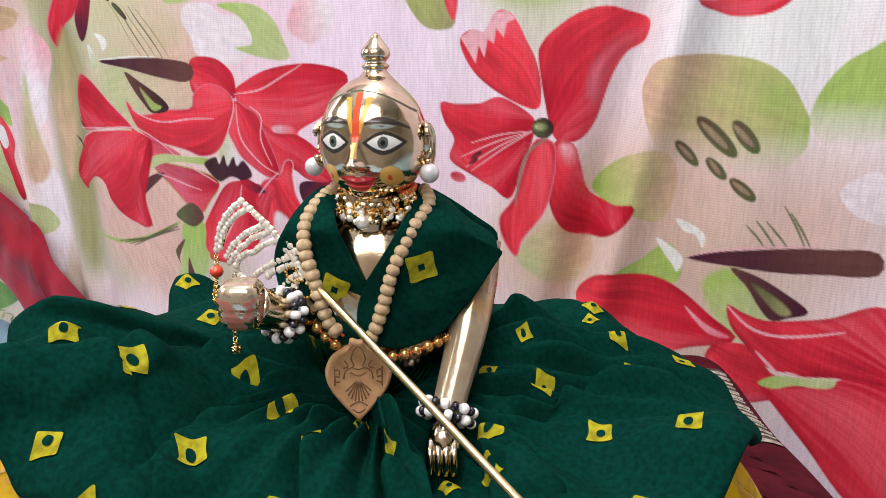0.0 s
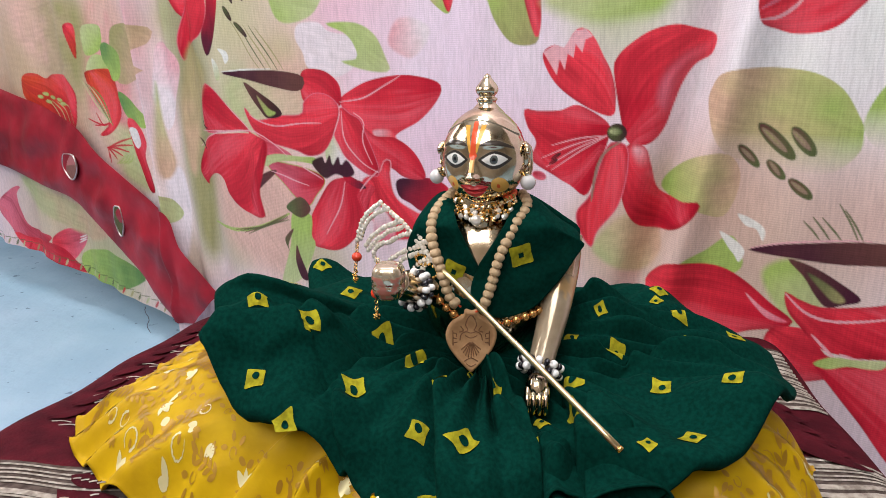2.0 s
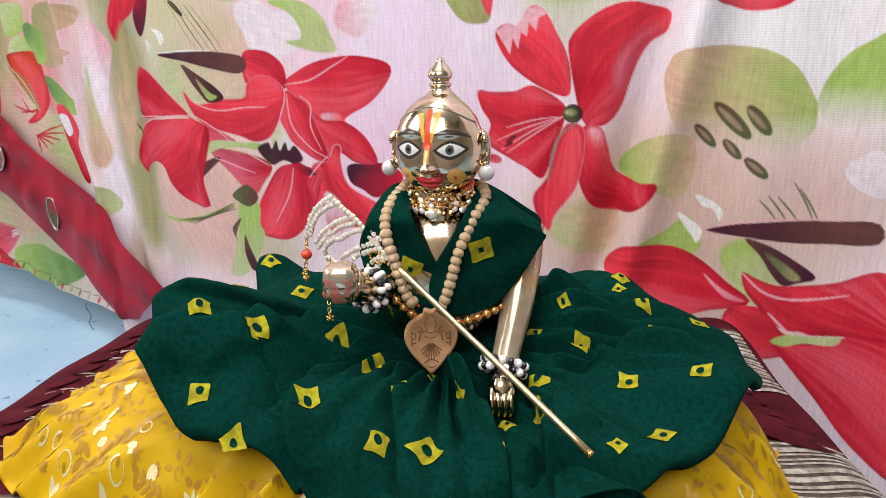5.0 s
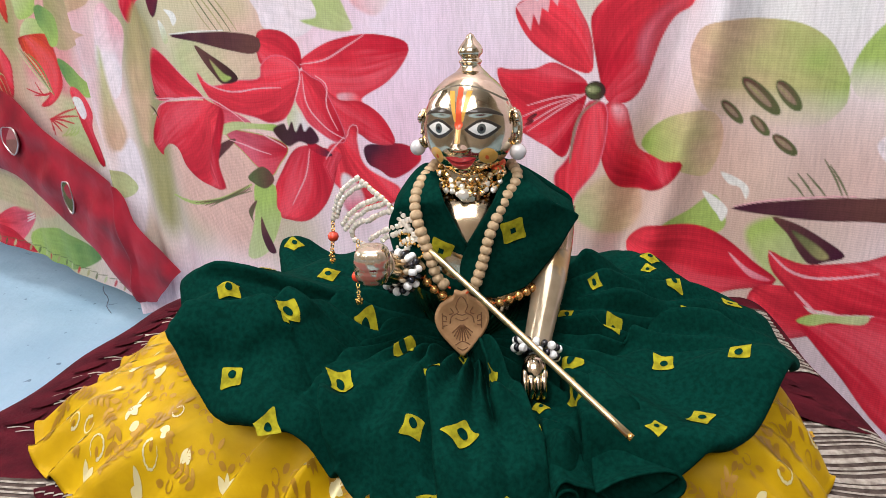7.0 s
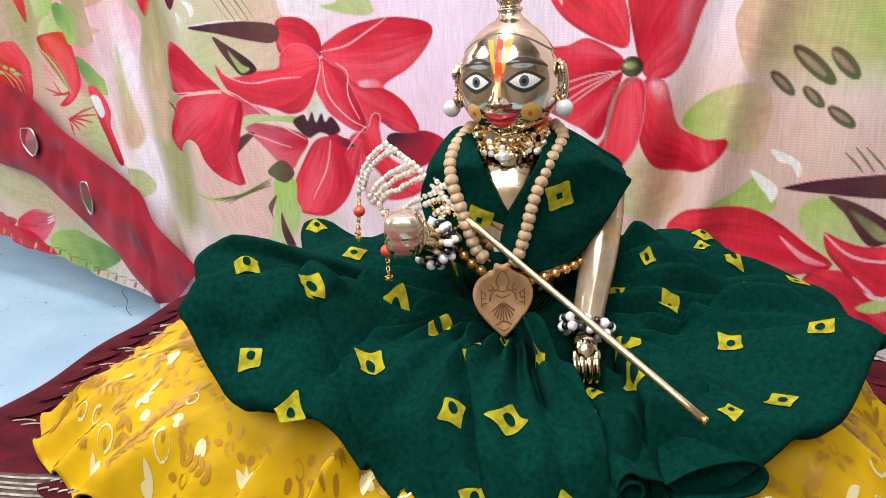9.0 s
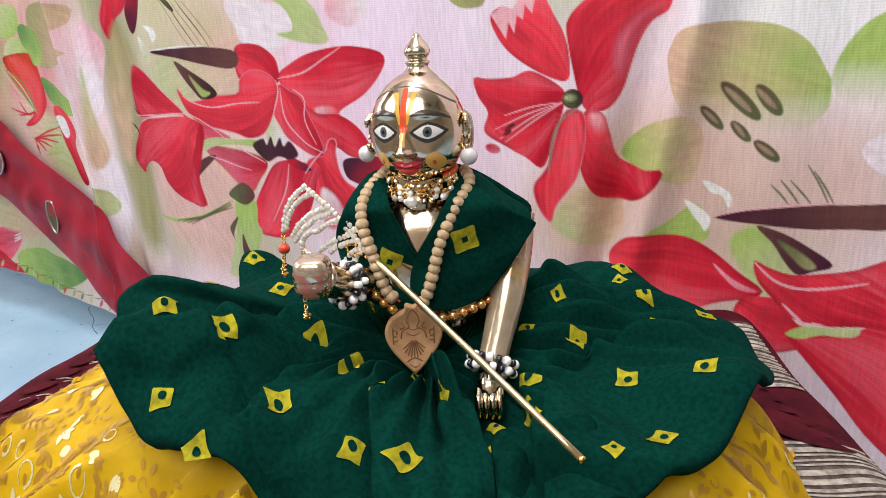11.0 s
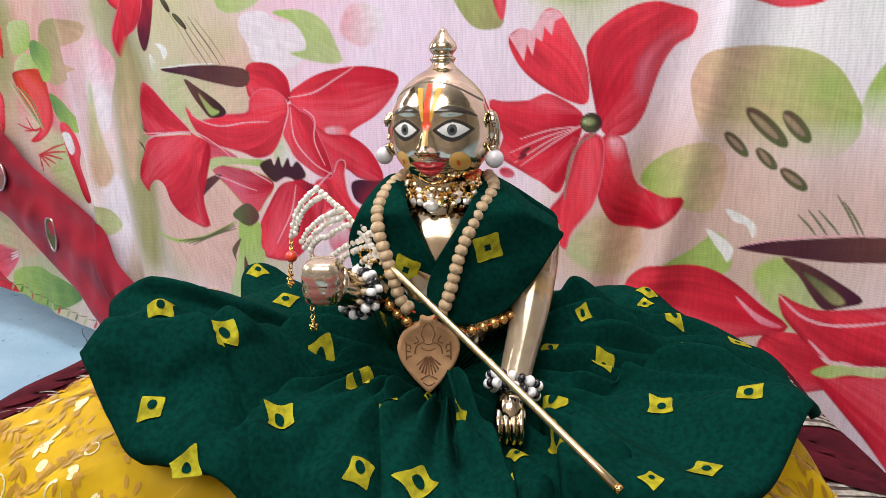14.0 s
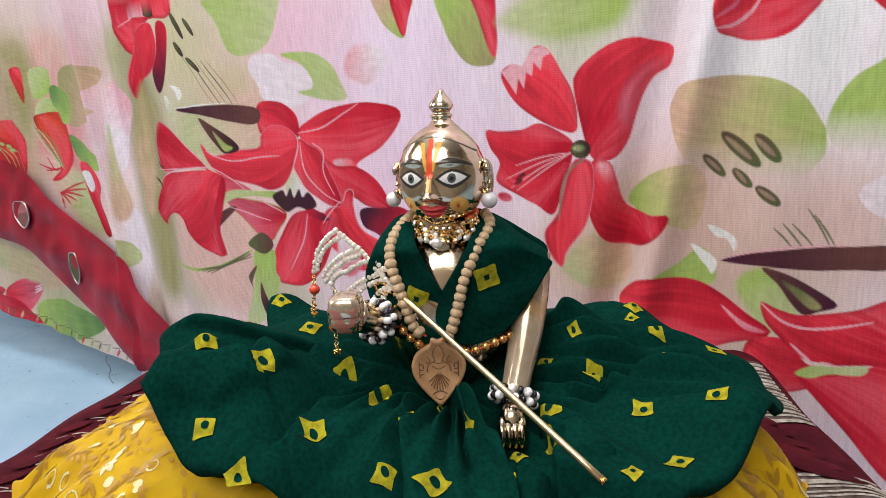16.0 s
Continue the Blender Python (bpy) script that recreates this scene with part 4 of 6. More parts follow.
def stripes(x0, x1, y0, y1, slant):
    """A panel of woven stripes that run along x, dark ground below."""
    v, f = [], []
    n = 24
    for i in range(n + 1):
        for k in range(n + 1):
            x, y = x0 + (x1 - x0) * i / n, y0 + (y1 - y0) * k / n
            v.append(on_bed(x, y + slant * (x - x0), 0.0007))
    for i in range(n):
        for k in range(n):
            f.append((i * (n + 1) + k, (i + 1) * (n + 1) + k, (i + 1) * (n + 1) + k + 1, i * (n + 1) + k + 1))
    under(raw("stripe_ground", v, f, STRIPE_DARK), seat)
    r = random.Random(int(1000 * (x1 - x0)))
    y = y0
    while y < y1 - 0.002:
        w = r.choice((0.0018, 0.0026, 0.0045))
        v, f = [], []
        ribbon(v, f, [(x0 + (x1 - x0) * t, y + slant * (x1 - x0) * t + 0.0006 * math.sin(9 * t)) for t in np.linspace(0, 1, 6)], w, 0.0013)
        under(raw("stripe", v, f, STRIPE), seat)
        y += w + r.choice((0.002, 0.003, 0.004))


stripes(0.14, 0.222, 0.40, 0.50, -0.05)
stripes(0.14, 0.225, 0.18, 0.33, -0.05)
stripes(-0.315, -0.10, 0.08, 0.236, 0.10)

rl = random.Random(11)


def cloth_leaf(x, y, a, length, width, material, off):
    v, f = [], []
    for i in range(9):
        t = i / 8
        w = width * math.sin(math.pi * t) ** 0.7
        for sgn in (-1, 0, 1):
            v.append(on_bed(x + math.cos(a) * length * t - math.sin(a) * w * sgn / 2, y + math.sin(a) * length * t + math.cos(a) * w * sgn / 2, off + (0.0007 if sgn == 0 else 0)))
    for i in range(8):
        for k in (0, 1):
            f.append((3 * i + k, 3 * i + k + 3, 3 * i + k + 4, 3 * i + k + 1))
    under(raw("woven_leaf", v, f, material), seat)


for k in range(9):
    cloth_leaf(0.215 - 0.004 * k, 0.315 + 0.015 * k, 2.5 + 0.2 * rl.random(), 0.05, 0.014, SPREAD, 0.0024)
for k in range(13):
    x, y = -0.318 + 0.004 * rl.random(), 0.285 + 0.019 * k
    cloth_leaf(x, y, 0.9 + 0.4 * rl.random(), 0.022, 0.009, SPREAD, 0.0018)
    for m_ in range(3):
        v, f = [], []
        x2, y2 = x + 0.004 + 0.007 * m_, y + rl.uniform(-0.005, 0.007)
        ribbon(v, f, [(x2, y2), (x2 + 0.005, y2 + 0.003), (x2 + 0.011, y2 + 0.003)], 0.0007, 0.0008)
        under(raw("silver_thread", v, f, STRIPE), seat)
for x, y, turn, length, wide in [(-0.246, 0.217, -0.29, 0.061, 0.02), (-0.25, 0.231, -0.13, 0.031, 0.014), (-0.227, 0.187, 0.12, 0.026, 0.016), (-0.198, 0.2, 0.92, 0.033, 0.012), (-0.197, 0.206, 0.36, 0.018, 0.01)]:
    cloth_leaf(x, y, turn, length, wide, SPREAD, 0.0024)
    for k in range(10):
        t, side = 0.15 + 0.7 * (k // 2) / 4, (0.22 if k % 2 else -0.22) * wide
        x2, y2 = x + math.cos(turn) * length * t - math.sin(turn) * side, y + math.sin(turn) * length * t + math.cos(turn) * side
        v, f = [], []
        ribbon(v, f, [(x2, y2), (x2 + 0.002, y2 + 0.0012), (x2 + 0.004, y2 + 0.0015)], 0.0011, 0.0034)
        under(raw("silver_thread", v, f, STRIPE), seat)


# ---- green skirt, spread round the figure ----
GX, GY = -0.03, 0.30
# heights of the spread cloth: broad shape, then its larger folds (x, y, height in mm)
BROAD = (0.1647, -0.0162, 0.0246, 0.0049, -0.0055, -0.0061, 0.0128, -0.0113)
FOLDS = [(-159, 283, 22.3), (-117, 257, 18.4), (-83, 281, -20.0), (-62, 263, 13.1), (-47, 256, 0.2), (-31, 215, -3.7), (-121, 214, 5.2), (81, 234, -11.3), (48, 331, 22.1), (106, 332, 3.5), (53, 306, -8.2), (103, 254, 10.4), (74, 274, -5.7), (-146, 239, -13.8), (-90, 237, -9.9), (-55, 223, 10.3), (-11, 192, 1.7), (-116, 330, -8.2), (97, 398, 17.0), (-169, 438, 36.7), (145, 374, -1.8), (-147, 219, 10.2), (-48, 200, -2.4), (-33, 285, -13.7), (42, 204, 3.5), (4, 261, -14.3), (-60, 385, -6.0), (0, 375, -6.0), (-170, 345, -17.0), (-150, 385, -16.0), (-100, 378, -8.0), (-190, 298, 3)]
# where the cloth sags behind the figure: x, y, height in mm
BACK_DIPS = [(-166, 300, -9.0), (160, 322, -5.2)]
RIM = [(-180, 157), (-177, 158), (-171, 153), (-166, 153), (-163, 158), (-157, 155), (-154, 146), (-149, 143), (-144, 136), (-137, 121), (-128, 110), (-118, 107), (-105, 113), (-89, 121), (-75, 116), (-62, 112), (-55, 110), (-48, 120), (-43, 132), (-38, 142), (-32, 150), (-24, 157), (-14, 168), (-5, 179), (5, 189), (14, 196), (23, 200), (34, 200), (42, 200), (50, 178), (60, 150), (90, 120), (118, 146), (127, 172), (133, 192), (139, 192), (146, 160), (158, 142), (170, 148), (180, 157)]
# height of the hem, in mm, where it lies on the underskirt
HEM_Z = [(-160, 168), (-150, 155), (-143, 150), (-137, 145), (-128, 135), (-118, 128), (-102, 118), (-80, 113), (-62, 113), (-50, 119), (-40, 123), (-26, 125), (-16, 130), (-7, 135), (1, 144), (15, 141)]
# the cloth lies smooth round the dyed squares
SMOOTH = [(-154, 272), (-161, 414), (-118, 340), (-118, 258), (-83, 280), (-61, 258), (-47, 254), (-33, 282), (-145, 237), (-121, 214), (-89, 236), (-56, 226), (-31, 215), (-17, 251), (-11, 193), (-47, 199), (8, 254), (27, 249), (8, 231), (45, 322), (26, 309), (52, 303), (31, 290), (102, 322), (95, 394), (91, 383), (90, 326), (132, 340), (73, 272), (104, 254), (80, 233), (57, 220)]
# folds with a sharp lip: height, reach, side that stands up (1: left of the way along it), points (mm)
LIPS = []


def lip(height, reach, side, *points):
    LIPS.append((height / 1000, reach / 1000, side, np.array(points, float) / 1000))


lip(13, 24, -1, (-180, 247), (-158, 254), (-127, 259), (-110, 289), (-97, 312))
lip(4, 16, 1, (-172, 240), (-142, 241), (-118, 250), (-103, 274))
lip(9, 13, -1, (-108, 232), (-94, 250), (-78, 283), (-58, 297))
lip(11, 16, 1, (-50, 262), (-45, 232), (-43, 219), (-42, 192))
lip(13, 18, -1, (-24, 285), (-15, 270), (-5, 245), (7, 200))
lip(13, 16, 1, (21, 277), (27, 247), (28, 203), (29, 186))
lip(5, 7, 1, (20, 300), (38, 300), (46, 303))
lip(13, 15, -1, (55, 291), (77, 302), (95, 308), (122, 315))
lip(6, 8, 1, (22, 315), (45, 314), (80, 322))
lip(6, 7, 1, (24, 287), (45, 291), (66, 292))
lip(6, 9, 1, (33, 340), (57, 338), (84, 345))
lip(13, 11, 1, (-28, 289), (-19, 261), (-15, 226))
lip(6, 12, 1, (-176, 285), (-150, 287), (-125, 300), (-100, 318))
lip(11, 16, 1, (-98, 236), (-95, 222), (-90, 206))


def lips(x, y):
    """What the lips add: height, and how far their edges lean over."""
    z, lx, ly = np.zeros(np.shape(x)), np.zeros(np.shape(x)), np.zeros(np.shape(x))
    for height, reach, side, pts in LIPS:
        best, off, run, ux, uy = np.full(np.shape(x), 9.0), np.zeros(np.shape(x)), np.zeros(np.shape(x)), np.ones(np.shape(x)), np.zeros(np.shape(x))
        n = len(pts) - 1
        for k in range(n):
            d = pts[k + 1] - pts[k]
            length = np.linalg.norm(d)
            u = d / length
            t = ((x - pts[k][0]) * u[0] + (y - pts[k][1]) * u[1]) / length
            tc = np.clip(t, 0, 1)
            gap = np.hypot(x - pts[k][0] - tc * d[0], y - pts[k][1] - tc * d[1])
            cross = (y - pts[k][1]) * u[0] - (x - pts[k][0]) * u[1]
            near = gap < best
            best, off, run = np.where(near, gap, best), np.where(near, cross, off), np.where(near, (k + tc) / n, run)
            ux, uy = np.where(near, u[0], ux), np.where(near, u[1], uy)
        d = off * side
        up = 0.5 + 0.5 * np.tanh(d / 0.0016)
        body = up * np.exp(-(np.maximum(d, 0) / reach) ** 1.5) - (1 - up) * 0.7 * np.exp(-np.maximum(-d, 0) / (0.55 * reach))
        beyond = np.clip(1 - np.maximum(best - np.abs(d), 0) / 0.006, 0, 1)
        ends = np.clip(np.minimum(run / 0.18 + 0.25, (1 - run) / 0.18 + 0.25), 0, 1)
        z = z + height * body * beyond * ends
        over = (0.55 if reach > 0.010 else 0.15) * height * up * np.exp(-np.maximum(d - 0.001, 0) / (0.6 * reach)) * beyond * ends * side
        lx, ly = lx + over * uy, ly - over * ux
    return z, lx, ly


def calm(x, y):
    k = 1.0
    for fx, fy in SMOOTH:
        k = k * (1 - 0.7 * np.exp(-((x - fx / 1000) ** 2 + (y - fy / 1000) ** 2) / (2 * 0.0055 ** 2)))
    return k


def polar(table, a):
    t = np.array(table, float)
    s = np.degrees(np.arctan2(np.sin(a), np.cos(a)))
    v = np.interp(s, t[:, 0], t[:, 1])
    return v / 1000


def skirt_z(x, y):
    u, v = (x - GX) / 0.1, (y - GY) / 0.1
    k = BROAD
    z = k[0] + k[1] * u + k[2] * v + k[3] * u * u + k[4] * u * v + k[5] * v * v + k[6] * u * v * v + k[7] * u * u * v - 0.30 * np.clip(y - 0.352, 0, 1)
    for fx, fy, h in FOLDS:
        z = z + h / 1000 * np.exp(-((x - fx / 1000) ** 2 + (y - fy / 1000) ** 2) / (2 * 0.02 ** 2))
    for fx, fy, h in BACK_DIPS:
        z = z + h / 1000 * np.exp(-((x - fx / 1000) ** 2 + (y - fy / 1000) ** 2) / (2 * 0.02 ** 2))
    a = np.arctan2(v, u)
    r = np.hypot(x - GX, y - GY)
    f = np.clip(r / polar(RIM, a), 0, 1.1)
    # pleats that run out from the waist
    w_ = np.sin(a * 15 + 1.5 * np.sin(a * 3) + 0.6 * np.sin(r * 50))
    pl = (1 - 2 * np.sqrt(np.abs(0.5 - 0.5 * w_) + 0.03)) * 0.0060 * np.clip(f, 0, 1) * (1 - 0.25 * f)
    pl = pl + 0.0052 * np.sin(a * 37 + 2 * np.sin(a * 5)) * np.exp(-((f - 0.33) / 0.2) ** 2)
    for ang, wid, h in ((-128, 5, 0.010), (-98, 4, -0.008), (-84, 3.5, 0.009), (-70, 3, -0.010), (-62, 4, 0.012), (-150, 5, -0.006), (-20, 5, 0.006), (5, 4, -0.007), (16, 4, 0.007), (28, 3, -0.006), (-170, 3, -0.008)):
        da = np.degrees(np.arctan2(np.sin(a - radians(ang)), np.cos(a - radians(ang))))
        pl = pl + h * np.exp(-(da / wid) ** 2) * np.clip((f - 0.25) / 0.75, 0, 1)
    side = np.degrees(a)
    pl = pl + 0.0055 * np.sin(a * 52 + 2.0 * np.sin(a * 7)) * np.exp(-((side - 14) / 24) ** 2) * np.clip((f - 0.15) / 0.3, 0, 1) * np.clip((1.0 - f) / 0.3, 0, 1)
    drop = 0.007 * np.clip((f - 0.9) / 0.1, 0, 1.2) ** 2
    deg = np.degrees(a)
    flat = np.clip((f - 0.84) / 0.15, 0, 1)
    flat = flat * flat * (3 - 2 * flat) * np.clip((deg + 135) / 20, 0, 1) * np.clip((-40 - deg) / 10, 0, 1)
    z = z * (1 - flat) + np.interp(deg, [h[0] for h in HEM_Z], [h[1] / 1000 for h in HEM_Z]) * flat
    return z + calm(x, y) * ((1 - 0.55 * flat) * pl + lips(x, y)[0]) - drop


skirt = thing("doll_skirt", (GX, GY, 0.10), "bottle green gathered doll skirt with yellow tie-dyed squares", "doll skirt")
na, nr_ = 720, 124
ang = np.linspace(-math.pi, math.pi, na, endpoint=False)
R = polar(RIM, ang)
R = np.convolve(np.concatenate([R[-6:], R, R[:6]]), np.ones(13) / 13, "valid")
gv, gf = [], []
for j in range(nr_):
    f = 0.01 + 0.99 * j / (nr_ - 1)
    x, y = GX + R * f * np.cos(ang), GY + R * f * np.sin(ang)
    z = skirt_z(x, y)
    lean_over, still = lips(x, y), calm(x, y) * np.clip((0.99 - f) / 0.03, 0, 1)
    x, y = x + lean_over[1] * still, y + lean_over[2] * still
    gv.extend(np.stack([x, y, z], 1).tolist())
for j in range(nr_ - 1):
    for i in range(na):
        i2 = (i + 1) % na
        gf.append((j * na + i, (j + 1) * na + i, (j + 1) * na + i2, j * na + i2))
# turned-down hem
for d, (out, low) in enumerate(((0.0015, 0.003), (0.001, 0.008), (-0.002, 0.013))):
    base = (nr_ - 1) * na
    st = len(gv)
    for i in range(na):
        x, y, z = gv[base + i]
        gv.append((x + out * math.cos(ang[i]), y + out * math.sin(ang[i]), z - low * 0.55 * (1 + 0.4 * math.sin(ang[i] * 9))))
    pb = base if d == 0 else st - na
    for i in range(na):
        i2 = (i + 1) % na
        gf.append((pb + i, st + i, st + i2, pb + i2))
cloth = raw("skirt_cloth", gv, gf, GREEN)
under(cloth, skirt)
sol = cloth.modifiers.new("thickness", "SOLIDIFY")
sol.thickness, sol.offset = 0.0009, -1


def pleat_mouth(start, end, profile, scale, lift):
    """The open end of a pleat at the hem: a curl of cloth that flattens towards the waist."""
    prof = spline(profile, 60) / 1000
    v, f, n = [], [], 30
    for i in range(n):
        t = i / (n - 1)
        k = scale * (1 - t) ** 0.8 + 0.02
        x, y = start[0] + (end[0] - start[0]) * t, start[1] + (end[1] - start[1]) * t
        z = float(skirt_z(np.array(x), np.array(y)))
        z = z * t + (lift + 0.008) * (1 - t) if t < 0.5 else z
        v.extend([(x + p[0] * k, y + 0.25 * p[0] * k + 0.15 * p[1] * k, z + p[1] * k) for p in prof])
    for i in range(n - 1):
        for j in range(59):
            f.append((i * 60 + j, i * 60 + j + 1, (i + 1) * 60 + j + 1, (i + 1) * 60 + j))
    ob = under(raw("hem_fold", v, f, GREEN), skirt)
    s_ = ob.modifiers.new("thickness", "SOLIDIFY")
    s_.thickness, s_.offset = 0.0012, 0


pleat_mouth((0.021, 0.199), (0.006, 0.250), [(13, -12), (12, -4), (7, 2), (-2, 6), (-8, 9), (-12, 5), (-11, -1), (-6, -4), (-2, -2), (-3, 3), (-9, 4), (-14, -4), (-13, -12)], 1.0, 0.118)
pleat_mouth((0.048, 0.202), (0.034, 0.262), [(-21, 4), (-10, 8), (4, 9), (14, 7), (19, 2), (19, -3), (14, -6), (4, -6), (-8, -4), (-18, -3)], 1.0, 0.118)


def skirt_lean(x, y):
    over = lips(x, y)
    k = calm(x, y)
    return over[1] * k, over[2] * k


def cloth_patch(name, centre, outline, height, material, parent, off):
    """A printed patch that lies on the cloth whose height is height(x, y)."""
    out = spline(outline, 36, True)
    c = np.array(centre)
    v, f, rings = [], [], 12
    for i in range(rings + 1):
        p = c + (out - c) * i / rings
        zz = height(p[:, 0], p[:, 1])
        sx, sy = skirt_lean(p[:, 0], p[:, 1])
        v.extend([(p[j][0] + sx[j], p[j][1] + sy[j] - off * 0.5, float(zz[j]) + off) for j in range(36)])
    for i in range(rings):
        for j in range(36):
            j2 = (j + 1) % 36
            f.append((i * 36 + j, i * 36 + j2, (i + 1) * 36 + j2, (i + 1) * 36 + j))
    return under(raw(name, v, f, material), parent)


# tie-dyed squares: x, y in mm
DOTS = [(-154, 272), (-161, 414), (-117, 338), (-118, 258), (-87, 298), (-62, 266), (-46, 250), (-33, 281), (-143, 233), (-122, 215), (-90, 240), (-55, 221), (-31, 218), (-17, 257), (-11, 193), (-46, 196), (8, 256), (27, 252), (7, 230), (45, 324), (26, 308), (53, 306), (28, 274), (102, 323), (94, 392), (90, 380), (98, 350), (135, 349), (74, 275), (106, 259), (80, 231), (58, 223), (-147, 308)]
SMALL = {(-17, 257), (7, 230), (-33, 281), (58, 223), (-99, 300), (90, 380), (37, 318), (8, 256), (45, 324), (26, 308)}
rd = random.Random(5)
for dx, dy in DOTS:
    size = (0.0042 if (dx, dy) in SMALL else 0.0062) * (1 + 0.15 * (rd.random() - 0.5))
    turn = rd.uniform(0, 1.5)
    c = (dx / 1000, dy / 1000)
    pts = []
    for k in range(4):
        a = turn + k * math.pi / 2
        tip = size * (1.08 + 0.22 * rd.random())
        pts.append((c[0] + tip * math.cos(a), c[1] + tip * math.sin(a)))
        pts.append((c[0] + tip * 0.97 * math.cos(a + 0.12), c[1] + tip * 0.97 * math.sin(a + 0.12)))
        m_ = size * (0.76 + 0.12 * rd.random())
        pts.append((c[0] + m_ * math.cos(a + 0.8), c[1] + m_ * math.sin(a + 0.8)))
    h_ = 0.004
    gx = float(skirt_z(np.array(c[0] + h_), np.array(c[1])) - skirt_z(np.array(c[0] - h_), np.array(c[1]))) / (2 * h_)
    gy = float(skirt_z(np.array(c[0]), np.array(c[1] + h_)) - skirt_z(np.array(c[0]), np.array(c[1] - h_))) / (2 * h_)
    g = math.hypot(gx, gy) + 1e-6
    k = 1 / math.sqrt(1 + g * g) - 1
    pts = [(c[0] + px + k * gx / g * (px * gx + py * gy) / g, c[1] + py + k * gy / g * (px * gx + py * gy) / g) for px, py in ((p[0] - c[0], p[1] - c[1]) for p in pts)]
    cloth_patch("tie_dyed_square", c, pts, skirt_z, MOTIF, skirt, 0.0007)
    e = (c[0] + rd.uniform(-0.001, 0.001), c[1] + rd.uniform(-0.001, 0.001))
    cloth_patch("square_centre", e, [(e[0] + size * 0.30 * math.cos(a) * rd.uniform(0.85, 1.2), e[1] + size * 0.30 * math.sin(a)) for a in np.linspace(0, 6.28, 8, endpoint=False)], skirt_z, GREEN, skirt, 0.0011)

# ---- yellow underskirt ----
YRIM = [(-180, 252), (-178, 258), (-167, 244), (-158, 216), (-151, 186), (-145, 158), (-130, 132), (-118, 128), (-100, 134), (-80, 142), (-60, 155), (-40, 175), (-20, 192), (-9, 199), (0, 202), (8, 206),
        (20, 205), (45, 195), (70, 150), (110, 150), (135, 195), (155, 240), (170, 252), (180, 252)]


def yellow_z(x, y):
    a = np.arctan2(y - GY, x - GX)
    r = np.hypot(x - GX, y - GY)
    Rr = polar(YRIM, a)
    f = np.clip(r / Rr, 0, 1.05)
    low = bed_z(x, y) + 0.004
    left = np.clip(-np.cos(a), 0, 1)
    top = 0.118 + 0.040 * left + 0.018 * np.clip((np.cos(a) - 0.74) / 0.2, 0, 1)
    z = low + (top - low) * np.clip(1 - f ** (5.5 - 1.5 * left + 1.5 * np.clip((np.cos(a) - 0.74) / 0.2, 0, 1)), 0, 1)
    w_ = np.sin(a * 22 + 1.8 * np.sin(a * 5))
    ruff = (0.019 - 0.012 * np.clip((np.abs(np.cos(a)) - 0.75) / 0.2, 0, 1)) * (0.6 - np.sqrt(np.abs(0.5 - 0.5 * w_) + 0.003)) * np.clip((f - 0.5) / 0.4, 0, 1) + 0.005 * np.sin(a * 51 + 3 * np.sin(a * 4)) * np.clip((f - 0.7) / 0.3, 0, 1)
    ruff = ruff + 0.002 * np.sin(x * 130 + 2 * np.sin(y * 90)) * np.sin(y * 110)
    z = z + ruff
    return np.maximum(np.where(r < polar(RIM, a) * 0.99, np.minimum(z, skirt_z(x, y) - 0.006), z), low - 0.001)


under_skirt = thing("doll_underskirt", (GX, GY, 0.085), "bright yellow ruffled doll underskirt with gold foil leaves", "doll skirt")
na, nr_ = 720, 70
ang = np.linspace(-math.pi, math.pi, na, endpoint=False)
R = polar(YRIM, ang) * (1 + 0.016 * np.sin(ang * 22 + 1.8 * np.sin(ang * 5)) + 0.006 * np.sin(ang * 61))
R = np.convolve(np.concatenate([R[-3:], R, R[:3]]), np.ones(7) / 7, "valid")
yv, yf = [], []
for j in range(nr_):
    f = 0.3 + 0.7 * (j / (nr_ - 1)) ** 0.8
    x, y = GX + R * f * np.cos(ang), GY + R * f * np.sin(ang)
    z = yellow_z(x, y)
    yv.extend(np.stack([x, y, z], 1).tolist())
for j in range(nr_ - 1):
    for i in range(na):
        i2 = (i + 1) % na
        yf.append((j * na + i, (j + 1) * na + i, (j + 1) * na + i2, j * na + i2))
cloth = raw("underskirt_cloth", yv, yf, YELLOW)
under(cloth, under_skirt)
sol = cloth.modifiers.new("thickness", "SOLIDIFY")
sol.thickness, sol.offset = 0.0008, -1


ry = random.Random(21)


FOILED = {"gold": ([], []), "pale": ([], [])}


def foil_mesh(kind, strokes):
    """Small printed strokes, each (x, y, angle, length, width)."""
    v, f = FOILED[kind]
    for x, y, a, length, width in strokes:
        st = len(v)
        n = max(5, int(length / 0.0012))
        xs_, ys_ = [], []
        for i in range(n + 1):
            t = i / n
            w = width * math.sin(math.pi * min(1, t * 0.9 + 0.08)) ** 0.7 / 2
            for sgn in (-1, 0, 1):
                xs_.append(x + math.cos(a) * length * t - math.sin(a) * w * sgn)
                ys_.append(y + math.sin(a) * length * t + math.cos(a) * w * sgn)
        zz = yellow_z(np.array(xs_), np.array(ys_))
        v.extend([(p, q, float(r) + 0.0006) for p, q, r in zip(xs_, ys_, zz)])
        for i in range(n):
            for k in (0, 1):
                f.append((st + 3 * i + k, st + 3 * i + k + 3, st + 3 * i + k + 4, st + 3 * i + k + 1))


